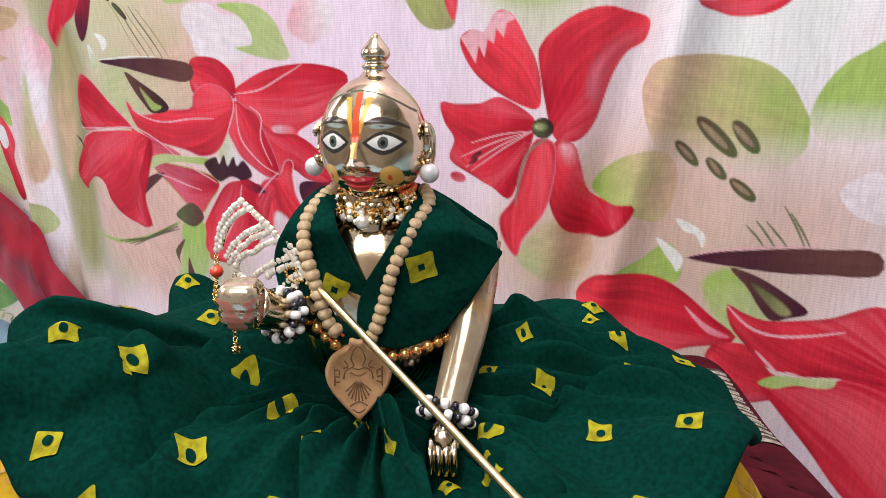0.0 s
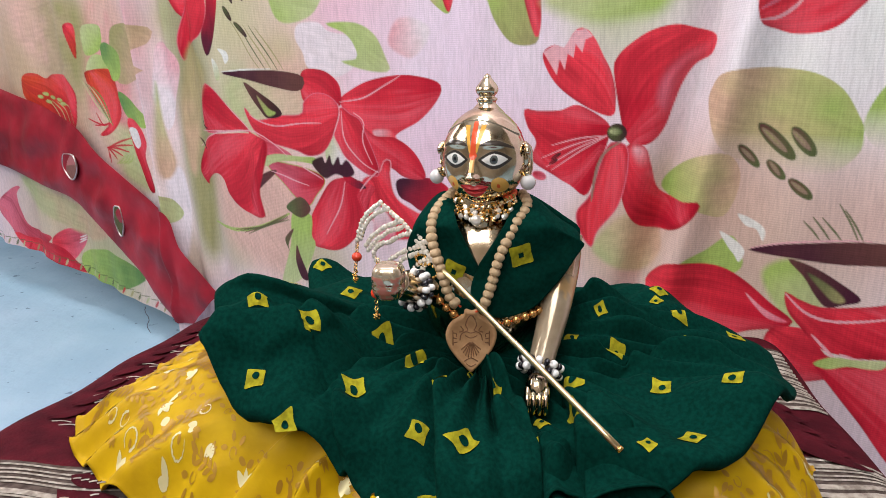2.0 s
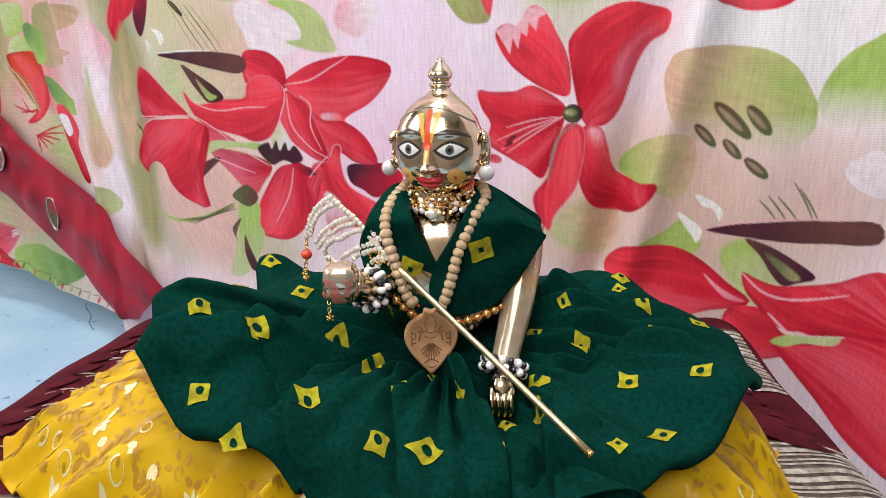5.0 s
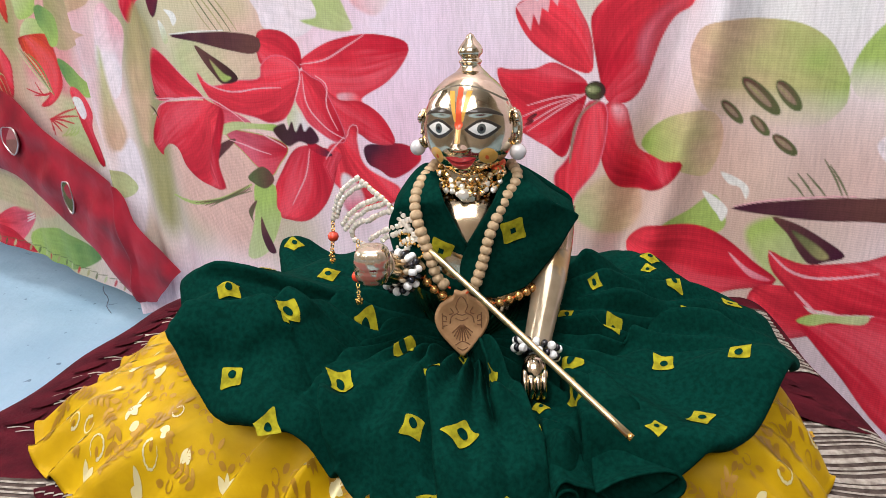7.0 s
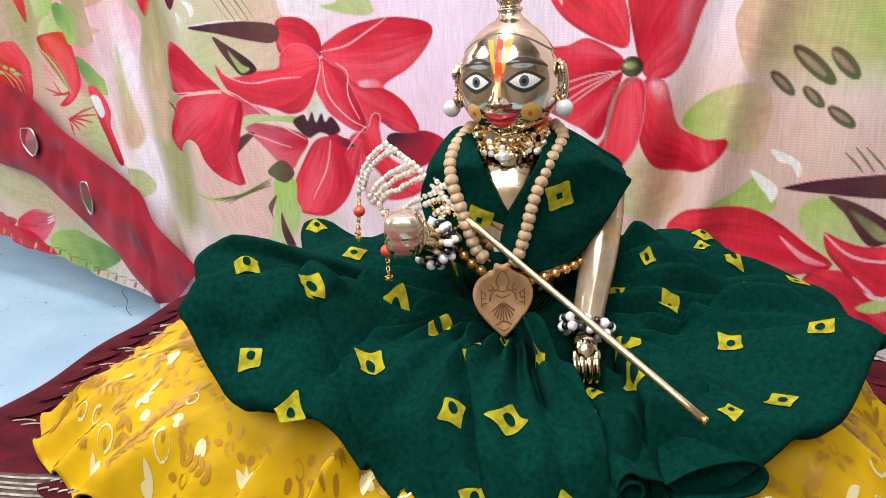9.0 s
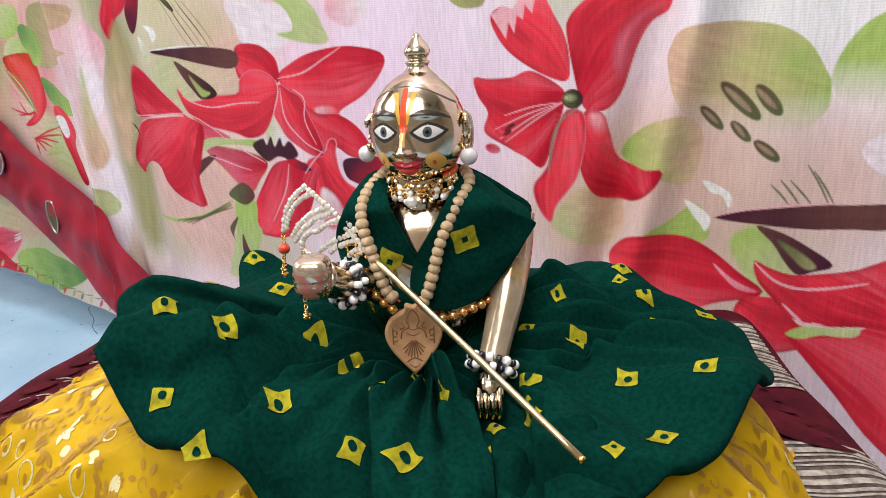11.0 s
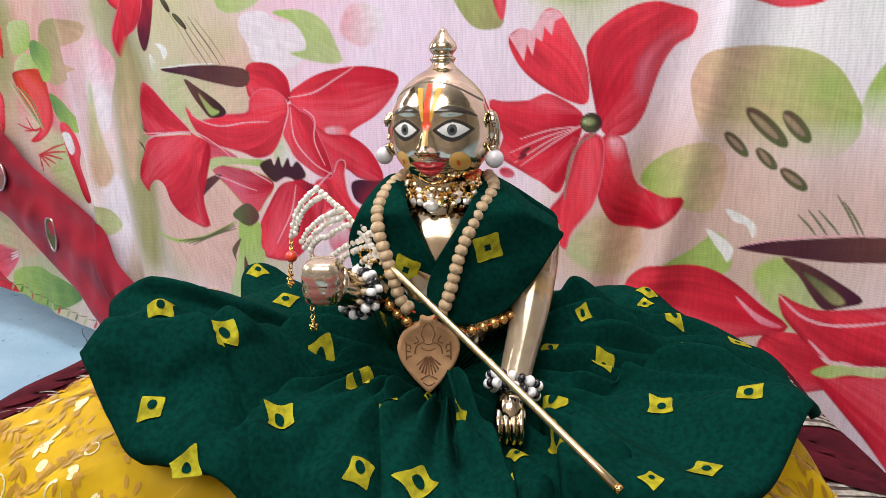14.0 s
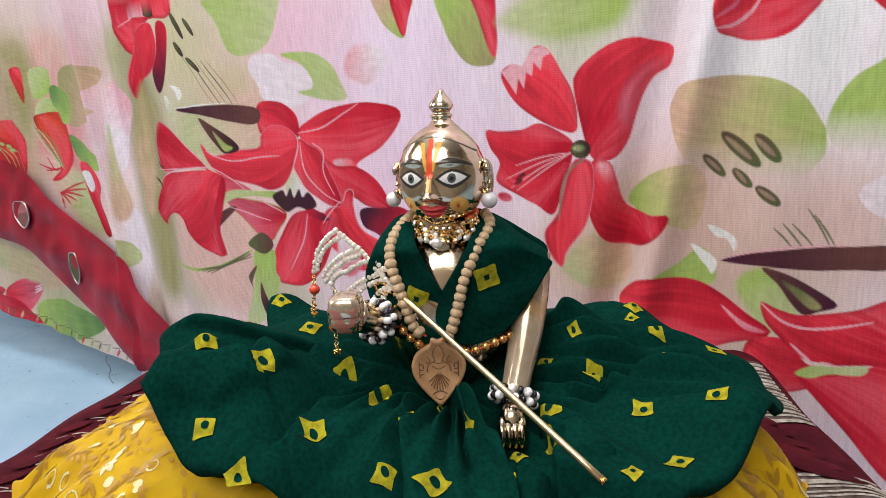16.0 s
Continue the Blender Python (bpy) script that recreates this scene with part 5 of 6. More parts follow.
def sprig(x, y, turn, bend, n, k):
    strokes = []
    a = turn
    for i in range(n):
        strokes.append((x, y, a, 0.0036 * k, 0.0005))
        for sgn in (-1, 1):
            strokes.append((x + sgn * 0.0004 * k * math.cos(a + sgn * 1.57), y + sgn * 0.0004 * k * math.sin(a + sgn * 1.57), a + sgn * 0.75, 0.0042 * k, 0.0019 * k))
        x, y = x + math.cos(a) * 0.0034 * k, y + math.sin(a) * 0.0034 * k
        a += bend
    strokes.append((x, y, a, 0.0045 * k, 0.0022 * k))
    return strokes


def curl(x, y, r, w, t0=0.0):
    return [(x + r * math.cos(t), y + r * math.sin(t), t + 1.75, r * 0.62, w * (1.2 - 0.1 * i)) for i, t in enumerate(np.linspace(t0, t0 + 4.9, 10))]


spots = []
for _ in range(5000):
    a = ry.uniform(-math.pi, math.pi)
    deg_ = math.degrees(a)
    if 25 < deg_ < 150:
        continue
    Rr = float(polar(YRIM, a)) * ry.uniform(0.5, 0.95)
    if Rr < float(polar(RIM, a)) - 0.006:
        continue
    p = (GX + Rr * math.cos(a), GY + Rr * math.sin(a))
    if all((p[0] - q[0]) ** 2 + (p[1] - q[1]) ** 2 > 0.0090 ** 2 for q in spots):
        spots.append(p)
for k, (x, y) in enumerate(spots):
    t = ry.uniform(0, 6.28)
    if k % 4 == 0:
        foil_mesh("gold", sprig(x, y, t, ry.uniform(-0.22, 0.22), 4, ry.uniform(1.05, 1.4)))
    elif k % 4 == 1:
        foil_mesh("pale", [(x, y, t + 0.8 * i, ry.uniform(0.005, 0.008), ry.uniform(0.0026, 0.0042)) for i in range(ry.choice((1, 2, 3)))])
        foil_mesh("gold", [(x - 0.001, y - 0.002, t + 2 + 0.6 * i, 0.0040, 0.0018) for i in range(3)])
    elif k % 4 == 2:
        foil_mesh("pale" if ry.random() < 0.3 else "gold", curl(x, y, ry.uniform(0.0026, 0.0040), 0.0011, t))
        foil_mesh("gold", [(x, y, t, 0.0030, 0.0018)])
    else:
        foil_mesh("gold", [(x + 0.004 * math.cos(t + i), y + 0.004 * math.sin(t + i), t + 1.1 * i, 0.0040, 0.0022) for i in range(4)] + curl(x, y, 0.0018, 0.0008, t))
for kind, material in (("gold", FOIL), ("pale", FOIL_PALE)):
    ob = under(raw("foil_print", *FOILED[kind], material), under_skirt)
    ob["kind"] = "stuff"


# ---- the brass figure: one plain mesh ----
YAW = radians(-14)
HC = np.array([-0.0262, 0.3135, 0.271])


def head_place(x, y, z):
    c, s = math.cos(YAW), math.sin(YAW)
    return (HC[0] + x * c - y * s, HC[1] + x * s + y * c, HC[2] + z)


class Body:
    def __init__(self):
        self.v, self.f, self.c = [], [], []

    def add(self, verts, faces, paint=(0, 0, 0, 0)):
        st = len(self.v)
        self.v.extend([tuple(v) for v in verts])
        self.f.extend([tuple(i + st for i in f) for f in faces])
        self.c.extend(paint if isinstance(paint, list) else [paint] * len(verts))


def ellipsoid(c, r, u=24, v=16, turn=None):
    verts, faces = [], []
    for j in range(v + 1):
        p = math.pi * j / v
        for i in range(u):
            t = 2 * math.pi * i / u
            q = Vector((r[0] * math.sin(p) * math.cos(t), r[1] * math.sin(p) * math.sin(t), r[2] * math.cos(p)))
            if turn:
                q = turn @ q
            verts.append((c[0] + q.x, c[1] + q.y, c[2] + q.z))
    for j in range(v):
        for i in range(u):
            faces.append((j * u + i, (j + 1) * u + i, (j + 1) * u + (i + 1) % u, j * u + (i + 1) % u))
    return verts, faces


def gauss(x, z, cx_, cz_, sx, sz):
    return math.exp(-((x - cx_) / sx) ** 2 - ((z - cz_) / sz) ** 2)


def face_paint(x, z, front):
    """Painted colour and cover on the front of the head; x, z in mm from its middle."""
    if not front:
        return (0, 0, 0, 0)
    ax_ = abs(x)
    # lips
    lz = z + 14.6 - 0.03 * x * x
    up, dn = 3.0 * max(0.0, 1 - (x / 8.6) ** 2) - 0.8 * math.exp(-(x / 1.3) ** 2), 4.6 * max(0.0, 1 - (x / 8.2) ** 2)
    if -dn < lz < up:
        return (0.52, 0.03, 0.035, 1) if abs(lz + 0.1) > 0.3 else (0.20, 0.01, 0.015, 1)
    # eyes
    ex, ez = ax_ - 11.4, z - 2.3
    h = 3.25 * max(0.0, 1 - (abs(ex) / 6.6) ** 1.7)
    if abs(ex) < 6.6 and abs(ez) < h:
        d = (ex + 0.2) ** 2 + (ez / 1.2) ** 2
        if d < 0.9:
            return (0.01, 0.01, 0.012, 1)
        if d < 4.4:
            return (0.075, 0.085, 0.08, 1)
        return (0.72, 0.70, 0.66, 1)
    h = 5.3 * max(0.0, 1 - (abs(ex) / 8.7) ** 1.7)
    if abs(ex) < 8.7 and -h < ez < h * 0.9:
        return (0.012, 0.010, 0.012, 0.96)
    # brows
    bz = 11.4 - 0.034 * (ax_ - 10) ** 2
    if 3.6 < ax_ < 20.5 and abs(z - bz) < 1.2 * (1 - ((ax_ - 11.5) / 10) ** 2) + 0.15:
        return (0.02, 0.015, 0.015, 0.95)
    # forehead mark
    if ax_ < 1.7 - 0.02 * (z - 3) and 4.0 < z < 22.5 or x * x + (z - 4.6) ** 2 < 5:
        return (0.70, 0.085, 0.03, 1)
    if 6 < z < 20.5 and 1.0 + 0.15 * (z - 6) < ax_ < 2.4 + 0.25 * (z - 6):
        return (0.72, 0.36, 0.05, 0.95)
    if ax_ < 1.5 and -4 < z < 2.5:
        return (0.72, 0.36, 0.08, 0.8)
    # cheeks
    d = math.hypot(ax_ - 13.6, (z + 12.0) * 0.92)
    if math.hypot((ax_ - 13.2) * 1.6, z + 12.6) < 1.3:
        return (0.62, 0.10, 0.03, 1)
    if d < 4.2:
        return (0.72, 0.38, 0.06, 0.92)
    # hair line
    if abs(z - (23.0 - 0.02 * x * x)) < 0.35:
        return (0.03, 0.025, 0.02, 0.8)
    return (0, 0, 0, 0)


figure = Body()
NU, NV = 360, 300
hv, hf, hcol = [], [], []
for j in range(NV + 1):
    p = math.pi * j / NV
    sz = math.cos(p)
    for i in range(NU):
        t = 2 * math.pi * i / NU
        t -= 0.5 * math.sin(t)
        cr = math.sin(p)
        x, y = cr * math.sin(t), -cr * math.cos(t)
        if sz < 0:
            cr = (1 - min(1.0, abs(sz)) ** 2.7) ** (1 / 2.7)
            x, y = cr * math.sin(t), -cr * math.cos(t)
        if sz > 0:
            z = 0.0295 * sz
            w = 1.0 - 0.10 * sz ** 2
        else:
            z = 0.0268 * sz
            w = 1.0 - 0.40 * sz ** 2
        X, Y, Z = 0.0246 * x * w, 0.0225 * y * (w if sz > 0 else 1 - 0.20 * sz ** 2), z
        x_mm, z_mm = X * 1000, Z * 1000
        if y < 0:
            k = min(1.0, -y * 1.6)
            n_z = (z_mm + 7.0)
            ridge = max(0.0, min(1.0, (5.0 - z_mm) / 11.5)) if z_mm > -7 else max(0.0, 1 - ((z_mm + 7) / 2.2) ** 2)
            out = 0.0056 * ridge * math.exp(-(x_mm / (1.5 + 1.7 * ridge)) ** 2)
            out += 0.0022 * gauss(x_mm, z_mm, 2.6, -7.2, 1.7, 1.6) + 0.0022 * gauss(x_mm, z_mm, -2.6, -7.2, 1.7, 1.6)
            out += 0.0022 * gauss(x_mm, z_mm, 0, -14.4, 5.2, 1.5) + 0.0022 * gauss(x_mm, z_mm, 0, -17.0, 4.6, 1.4) - 0.0010 * gauss(x_mm, z_mm, 0, -15.6, 6, 0.5)
            out += 0.0022 * gauss(x_mm, z_mm, 0, -22.5, 6, 2.6)
            for sg in (-1, 1):
                out += 0.0016 * gauss(x_mm, z_mm, 11.4 * sg, 2.3, 5.5, 3.2) - 0.0020 * gauss(x_mm, z_mm, 11.4 * sg, 2.3, 8.5, 6)
                out += 0.0010 * gauss(x_mm, z_mm, 11 * sg, 10.5, 7, 1.8) + 0.0010 * gauss(x_mm, z_mm, 12.5 * sg, -11, 6, 5)
            Y -= out * k
        if z_mm > 23.0 - 0.02 * x_mm * x_mm:
            g = 1.02
            X, Y = X * g, Y * g
        hv.append(head_place(X, Y, Z))
        hcol.append(face_paint(x_mm, z_mm, y < -0.12))
for j in range(NV):
    for i in range(NU):
        hf.append((j * NU + i, (j + 1) * NU + i, (j + 1) * NU + (i + 1) % NU, j * NU + (i + 1) % NU))
figure.add(hv, hf, hcol)


def lathe(profile, centre, u=40, lean=(0, 0)):
    verts, faces = [], []
    for r, z in profile:
        for i in range(u):
            t = 2 * math.pi * i / u
            verts.append((centre[0] + r * math.cos(t) + lean[0] * z, centre[1] + r * math.sin(t) + lean[1] * z, centre[2] + z))
    for j in range(len(profile) - 1):
        for i in range(u):
            faces.append((j * u + i, j * u + (i + 1) % u, (j + 1) * u + (i + 1) % u, (j + 1) * u + i))
    return verts, faces


kn = spline([(0.0135, -0.0040), (0.0105, 0.0005), (0.0072, 0.0037), (0.0052, 0.006), (0.0056, 0.0072), (0.0062, 0.0083), (0.0046, 0.0095), (0.0048, 0.0102), (0.0064, 0.0125), (0.0060, 0.0150), (0.0034, 0.0185), (0.0024, 0.0198), (0.0017, 0.0212), (0.0002, 0.0222)], 70)
figure.add(*lathe(kn.tolist(), (HC[0] + 0.001, HC[1] + 0.003, 0.2960), lean=(0.02, 0.10)))
for sg in (-1, 1):
    ex, ey, ez = head_place(0.0236 * sg, 0.002, 0.001)
    figure.add(*ellipsoid((ex, ey, ez), (0.0028, 0.0046, 0.0092), turn=Matrix.Rotation(YAW + 0.35 * sg, 3, "Z")))
    loop = [head_place((0.0236 + 0.0030 * abs(math.cos(a)) ** 0.5) * sg, -0.001 + 0.0040 * math.cos(a), -0.001 + 0.0095 * math.sin(a)) for a in np.linspace(-2.6, 2.6, 24)]
    figure.add(*tube(loop, 0.0014, 8))
    loop = [head_place(0.0266 * sg, -0.0022 + 0.0020 * math.cos(a), 0.001 + 0.0045 * math.sin(a)) for a in np.linspace(-1.6, 2.8, 16)]
    figure.add(*tube(loop, 0.0008, 6))
figure.add(*lathe([(0.0135, 0.0), (0.0125, 0.010), (0.0135, 0.020), (0.012, 0.026)], (-0.028, 0.313, 0.228)))
figure.add(*ellipsoid((-0.028, 0.3105, 0.192), (0.036, 0.0215, 0.047), 48, 32))
# the arm that rests on the knee, with its wrist and four fingers
arm = spline([(0.021, 0.326, 0.222), (0.0195, 0.317, 0.203), (0.0150, 0.301, 0.182), (0.0095, 0.285, 0.165), (0.0068, 0.277, 0.157)], 40)
av, af = tube(arm, [0.0115, 0.0108, 0.0098, 0.0082, 0.0072], 28)
pc = []
for i in range(40):
    for k in range(28):
        u = i / 39
        smear = noise.noise(Vector((k * 0.33, u * 3.5, 2.0))) + 0.6 * noise.noise(Vector((k * 0.9, u * 9, 5.0)))
        rose = max(0.0, min(0.7, (0.42 - u) * 4)) * (0.8 if 10 < k < 22 else 0.25)
        if 0.34 < u + 0.12 * smear < 0.50:
            pc.append((0.42, 0.22, 0.04, 0.62))
        elif smear > 0.25:
            pc.append((0.13, 0.09, 0.05, 0.5))
        else:
            pc.append((0.36, 0.05, 0.05, rose) if rose > 0.1 else (0.15, 0.10, 0.055, 0.55))
figure.add(av, af, pc)
figure.add(*ellipsoid((0.0052, 0.2685, 0.1490), (0.0068, 0.0062, 0.0085), 28, 20, Matrix.Rotation(-0.5, 3, "X")))
for k in range(4):
    fx = -0.0002 + 0.0034 * k
    fing = [(fx + 0.0004, 0.2662, 0.1500), (fx, 0.2618, 0.1462), (fx - 0.0002, 0.2595, 0.1412), (fx - 0.0002, 0.2592, 0.1375)]
    figure.add(*tube(spline(fing, 14), [0.0020, 0.0021, 0.0020, 0.0012], 12))
# the raised arm and fist
arm = spline([(-0.050, 0.308, 0.205), (-0.060, 0.295, 0.196), (-0.066, 0.281, 0.202), (-0.0735, 0.271, 0.209)], 24)
figure.add(*tube(arm, [0.0095, 0.0085, 0.0078, 0.009], 24))
fist = np.array((-0.0760, 0.2670, 0.2115))
fv, ff = ellipsoid((0, 0, 0), (1, 1, 1), 72, 56)
fc, fv2 = [], []
for q in fv:
    d = np.array(q)
    d = d / (np.abs(d) ** 3.2).sum() ** (1 / 3.2) * np.array((0.0090, 0.0086, 0.0104))
    groove = 1 - 0.03 * math.exp(-(math.sin(d[2] * 560 + 0.6) / 0.35) ** 2) * (1 if d[1] < 0.002 else 0)
    blot = noise.noise(Vector(d) * 230) + 0.6 * noise.noise(Vector(d) * 640)
    red = d[1] < 0.001 and -0.0085 < d[2] < 0.0045 and blot > -0.02
    fc.append((0.30, 0.035, 0.03, 0.8) if red else (0.14, 0.09, 0.06, 0.35 if blot > -0.25 else 0.0))
    fv2.append(fist + d * groove)
figure.add(fv2, ff, fc)
statue = raw("statue", figure.v, figure.f, BRASS, colours=figure.c, layer="paint")
tagged(statue, "seated polished brass figure with a painted face and topknot", "statue")

# ---- green cape ----
cape = thing("doll_cape", (-0.028, 0.30, 0.185), "bottle green cape with a pointed shoulder and deep neckline", "doll cape")


def cape_y(x, z):
    return 0.2915 + 5.2 * (x + 0.026) ** 2 + 1.1 * np.clip(z - 0.236, 0, 1) - 0.10 * np.clip(0.215 - z, 0, 1) + 0.0009 * np.sin(x * 260 + z * 120) + 0.0008 * np.sin(z * 240 - x * 90)


def panel(name, outline, off=0.0, back=False):
    out = spline(np.array(outline) / 1000, 90, True)
    c = out.mean(0)
    v, f, rings = [], [], 20
    for i in range(rings + 1):
        p = c + (out - c) * i / rings
        yy = cape_y(p[:, 0], p[:, 1]) - off
        if back:
            yy = 0.336 - 3.0 * (p[:, 0] + 0.026) ** 2 + off
        v.extend([(p[j][0], float(yy[j]), p[j][1]) for j in range(90)])
    for i in range(rings):
        for j in range(90):
            j2 = (j + 1) % 90
            f.append((i * 90 + j, (i + 1) * 90 + j, (i + 1) * 90 + j2, i * 90 + j2))
    ob = under(raw(name, v, f, GREEN), cape)
    s_ = ob.modifiers.new("thickness", "SOLIDIFY")
    s_.thickness, s_.offset = 0.0011, 0
    return ob


panel("front_panel", [(-11, 241), (-4, 245), (5, 242), (17, 232), (31, 223), (30, 219), (24, 211), (13, 197), (3, 188), (-10, 183), (-24, 184), (-31, 188), (-33, 199), (-29, 212), (-20, 226)], 0.0012)
panel("front_panel", [(-43, 242), (-50, 247), (-58, 243), (-68, 230), (-72, 216), (-66, 198), (-58, 188), (-42, 184), (-30, 186), (-27, 198), (-29, 212), (-37, 228)])
panel("back_panel", [(-28, 250), (-5, 248), (20, 234), (31, 223), (18, 200), (-5, 186), (-30, 184), (-55, 188), (-70, 210), (-66, 230), (-50, 247)], back=True)


def shoulder(pts):
    v, f, n = [], [], 12
    p = spline(np.array(pts) / 1000, 24)
    for x, z in p:
        y0 = float(cape_y(x, z)) - 0.0006
        y1 = 0.336 - 3.0 * (x + 0.026) ** 2
        for k in range(n + 1):
            t = k / n
            v.append((x, y0 + (y1 - y0) * t, z + 0.003 * math.sin(math.pi * t)))
    for i in range(23):
        for k in range(n):
            f.append((i * (n + 1) + k, (i + 1) * (n + 1) + k, (i + 1) * (n + 1) + k + 1, i * (n + 1) + k + 1))
    under(raw("shoulder", v, f, GREEN), cape)


shoulder([(-11, 241), (-4, 245), (5, 242), (17, 232), (30, 222), (24, 211), (13, 197)])
shoulder([(-43, 242), (-50, 247), (-58, 243), (-68, 230), (-72, 216)])


def cape_patch(cx_, cz_, size, turn, off):
    pts = []
    for k in range(4):
        a = turn + k * math.pi / 2
        pts += [(cx_ + size * 1.15 * math.cos(a), cz_ + size * 1.15 * math.sin(a)), (cx_ + size * 1.1 * math.cos(a + 0.14), cz_ + size * 1.1 * math.sin(a + 0.14)), (cx_ + size * 0.8 * math.cos(a + 0.8), cz_ + size * 0.8 * math.sin(a + 0.8))]
    for name, m_, sc, o in (("tie_dyed_square", MOTIF, 1.0, 0.0008), ("square_centre", GREEN, 0.24, 0.0012)):
        out = spline([(cx_ + (p[0] - cx_) * sc, cz_ + (p[1] - cz_) * sc) for p in pts], 36, True)
        c = np.array((cx_, cz_))
        v, f = [], []
        for i in range(7):
            p = c + (out - c) * i / 6
            yy = cape_y(p[:, 0], p[:, 1]) - off - o
            v.extend([(p[j][0], float(yy[j]), p[j][1]) for j in range(36)])
        for i in range(6):
            for j in range(36):
                f.append((i * 36 + j, (i + 1) * 36 + j, (i + 1) * 36 + (j + 1) % 36, i * 36 + (j + 1) % 36))
        under(raw(name, v, f, m_), cape)


cape_patch(-0.0045, 0.2195, 0.0072, 0.95, 0.0018)
cape_patch(-0.0430, 0.2090, 0.0072, 0.4, 0.0008)
# stitched edge along the neckline
for pts in ([(-0.029, 0.212), (-0.020, 0.226), (-0.011, 0.241)], [(-0.029, 0.212), (-0.037, 0.228), (-0.043, 0.242)]):
    p = spline(pts, 20)
    v, f = tube([(q[0], float(cape_y(q[0], q[1])) - 0.0012, q[1]) for q in p], 0.0007, 6)
    under(raw("neck_edge", v, f, GREEN), cape)

# ---- wooden bead necklace ----
mala = thing("bead_necklace", (-0.03, 0.287, 0.15), "pale wooden bead necklace with a carved heart pendant", "necklace")
left = [(-0.0460, 0.322, 0.2490), (-0.0510, 0.309, 0.2455), (-0.0555, 0.298, 0.2376), (-0.0548, 0.290, 0.2278), (-0.0497, 0.286, 0.2118), (-0.0448, 0.284, 0.1963), (-0.0381, 0.2825, 0.1908)]
right = [(-0.0040, 0.318, 0.2490), (-0.0015, 0.306, 0.2445), (-0.0083, 0.295, 0.2355), (-0.0163, 0.2875, 0.2201), (-0.0210, 0.285, 0.2038), (-0.0255, 0.283, 0.1915), (-0.0300, 0.282, 0.1880)]
bead_me = [ball_mesh("wood_bead", WOOD, 0.0033, 0.9, hole=0.3, u=14, v=10) for _ in range(1)]
rb = random.Random(8)
for strand in (left, right):
    p = np.array(strand)
    length = np.linalg.norm(np.diff(p, axis=0), axis=1).sum()
    n = int(length / 0.0043)
    pts = spline(strand, n + 1)
    for i in range(n):
        d = pts[min(i + 1, n)] - pts[max(i - 1, 0)]
        d = d + np.array([rb.uniform(-1, 1) for _ in range(3)]) * 0.0009
        bead("bead", bead_me[0], pts[i], d, mala, rb.uniform(0.93, 1.07))
    v, f = tube(pts, 0.0006, 6)
    under(raw("string", v, f, ORANGE_THREAD), mala)

PC = np.array([-0.0327, 0.2845, 0.1700])


def heart_outline(scale):
    half = [(0.0, 0.0172), (0.0035, 0.0182), (0.0045, 0.0150), (0.0085, 0.0128), (0.0125, 0.0095), (0.0148, 0.0030), (0.0128, -0.0045), (0.0075, -0.0120), (0.0025, -0.0175), (0.0, -0.0195)]
    full = half + [(-x, z) for x, z in half[-2:0:-1]]
    return spline(np.array(full) * scale, 72, True)


def pend_place(x, z, off):
    # leans a little: the tip lies forward
    return (PC[0] + x, PC[1] - off + 0.12 * z + 0.25 * x * 0.2, PC[2] + z)


hv, hf = [], []
layers = [(0.0, -0.0014), (0.94, -0.0014), (1.0, -0.0006), (1.0, 0.0008), (0.95, 0.0016), (0.86, 0.0016), (0.83, 0.0012), (0.0, 0.0014)]
for sc, off in layers:
    o = heart_outline(max(sc, 0.001))
    hv += [pend_place(x, z, off) for x, z in o]
for i in range(len(layers) - 1):
    for j in range(72):
        j2 = (j + 1) % 72
        hf.append((i * 72 + j, i * 72 + j2, (i + 1) * 72 + j2, (i + 1) * 72 + j))
pendant = under(raw("pendant", hv, hf, PENDANT, None, "carved brown wooden heart pendant"), mala)
carve = []
for k in range(9):
    a = radians(-62 + 15.5 * k - 90 + 0)
    carve.append([(0.0008 * math.sin(radians(-62 + 15.5 * k)), -0.001), (0.0085 * math.sin(radians(-62 + 15.5 * k)) * 0.75, -0.001 - 0.0095 * math.cos(radians(-62 + 15.5 * k)))])
for sg in (-1, 1):
    carve += [[(0.0105 * sg, 0.0058), (0.0105 * sg, -0.0030)], [(0.0105 * sg, 0.0045), (0.0085 * sg, 0.0040), (0.0085 * sg, 0.0020)], [(0.0105 * sg, 0.0015), (0.0083 * sg, 0.0010)], [(0.0105 * sg, -0.0015), (0.0080 * sg, -0.0010)],
              [(0.0022 * sg, 0.0125), (0.0032 * sg, 0.0090), (0.0018 * sg, 0.0060), (0.0055 * sg, 0.0040), (0.0065 * sg, 0.0000)], [(0.0060 * sg, 0.0085), (0.0045 * sg, 0.0060), (0.0068 * sg, 0.0050)]]
carve += [[(-0.0024, 0.0125), (0.0, 0.0150), (0.0024, 0.0125)], [(-0.004, -0.0125), (0.0, -0.0105), (0.004, -0.0125)], [(-0.003, -0.0140), (0.0, -0.0155), (0.003, -0.0140)], [(-0.0035, 0.0030), (0.0, 0.0015), (0.0035, 0.0030)], [(-0.003, 0.0055), (0.0, 0.0045), (0.003, 0.0055)]]
for pts in carve:
    v, f = tube([pend_place(x, z, 0.0014) for x, z in spline(pts, 10)], 0.00032, 5)
    under(raw("carving", v, f, CARVED), mala)

# ---- choker ----
choker = thing("choker", (-0.027, 0.305, 0.238), "gold choker set with champagne rhinestones", "choker")
st_me = ball_mesh("stone", STONE_GOLD, 0.0020, 0.75, u=7, v=6)
st_me2 = ball_mesh("clear_stone", STONE, 0.0018, 0.7, u=7, v=6)
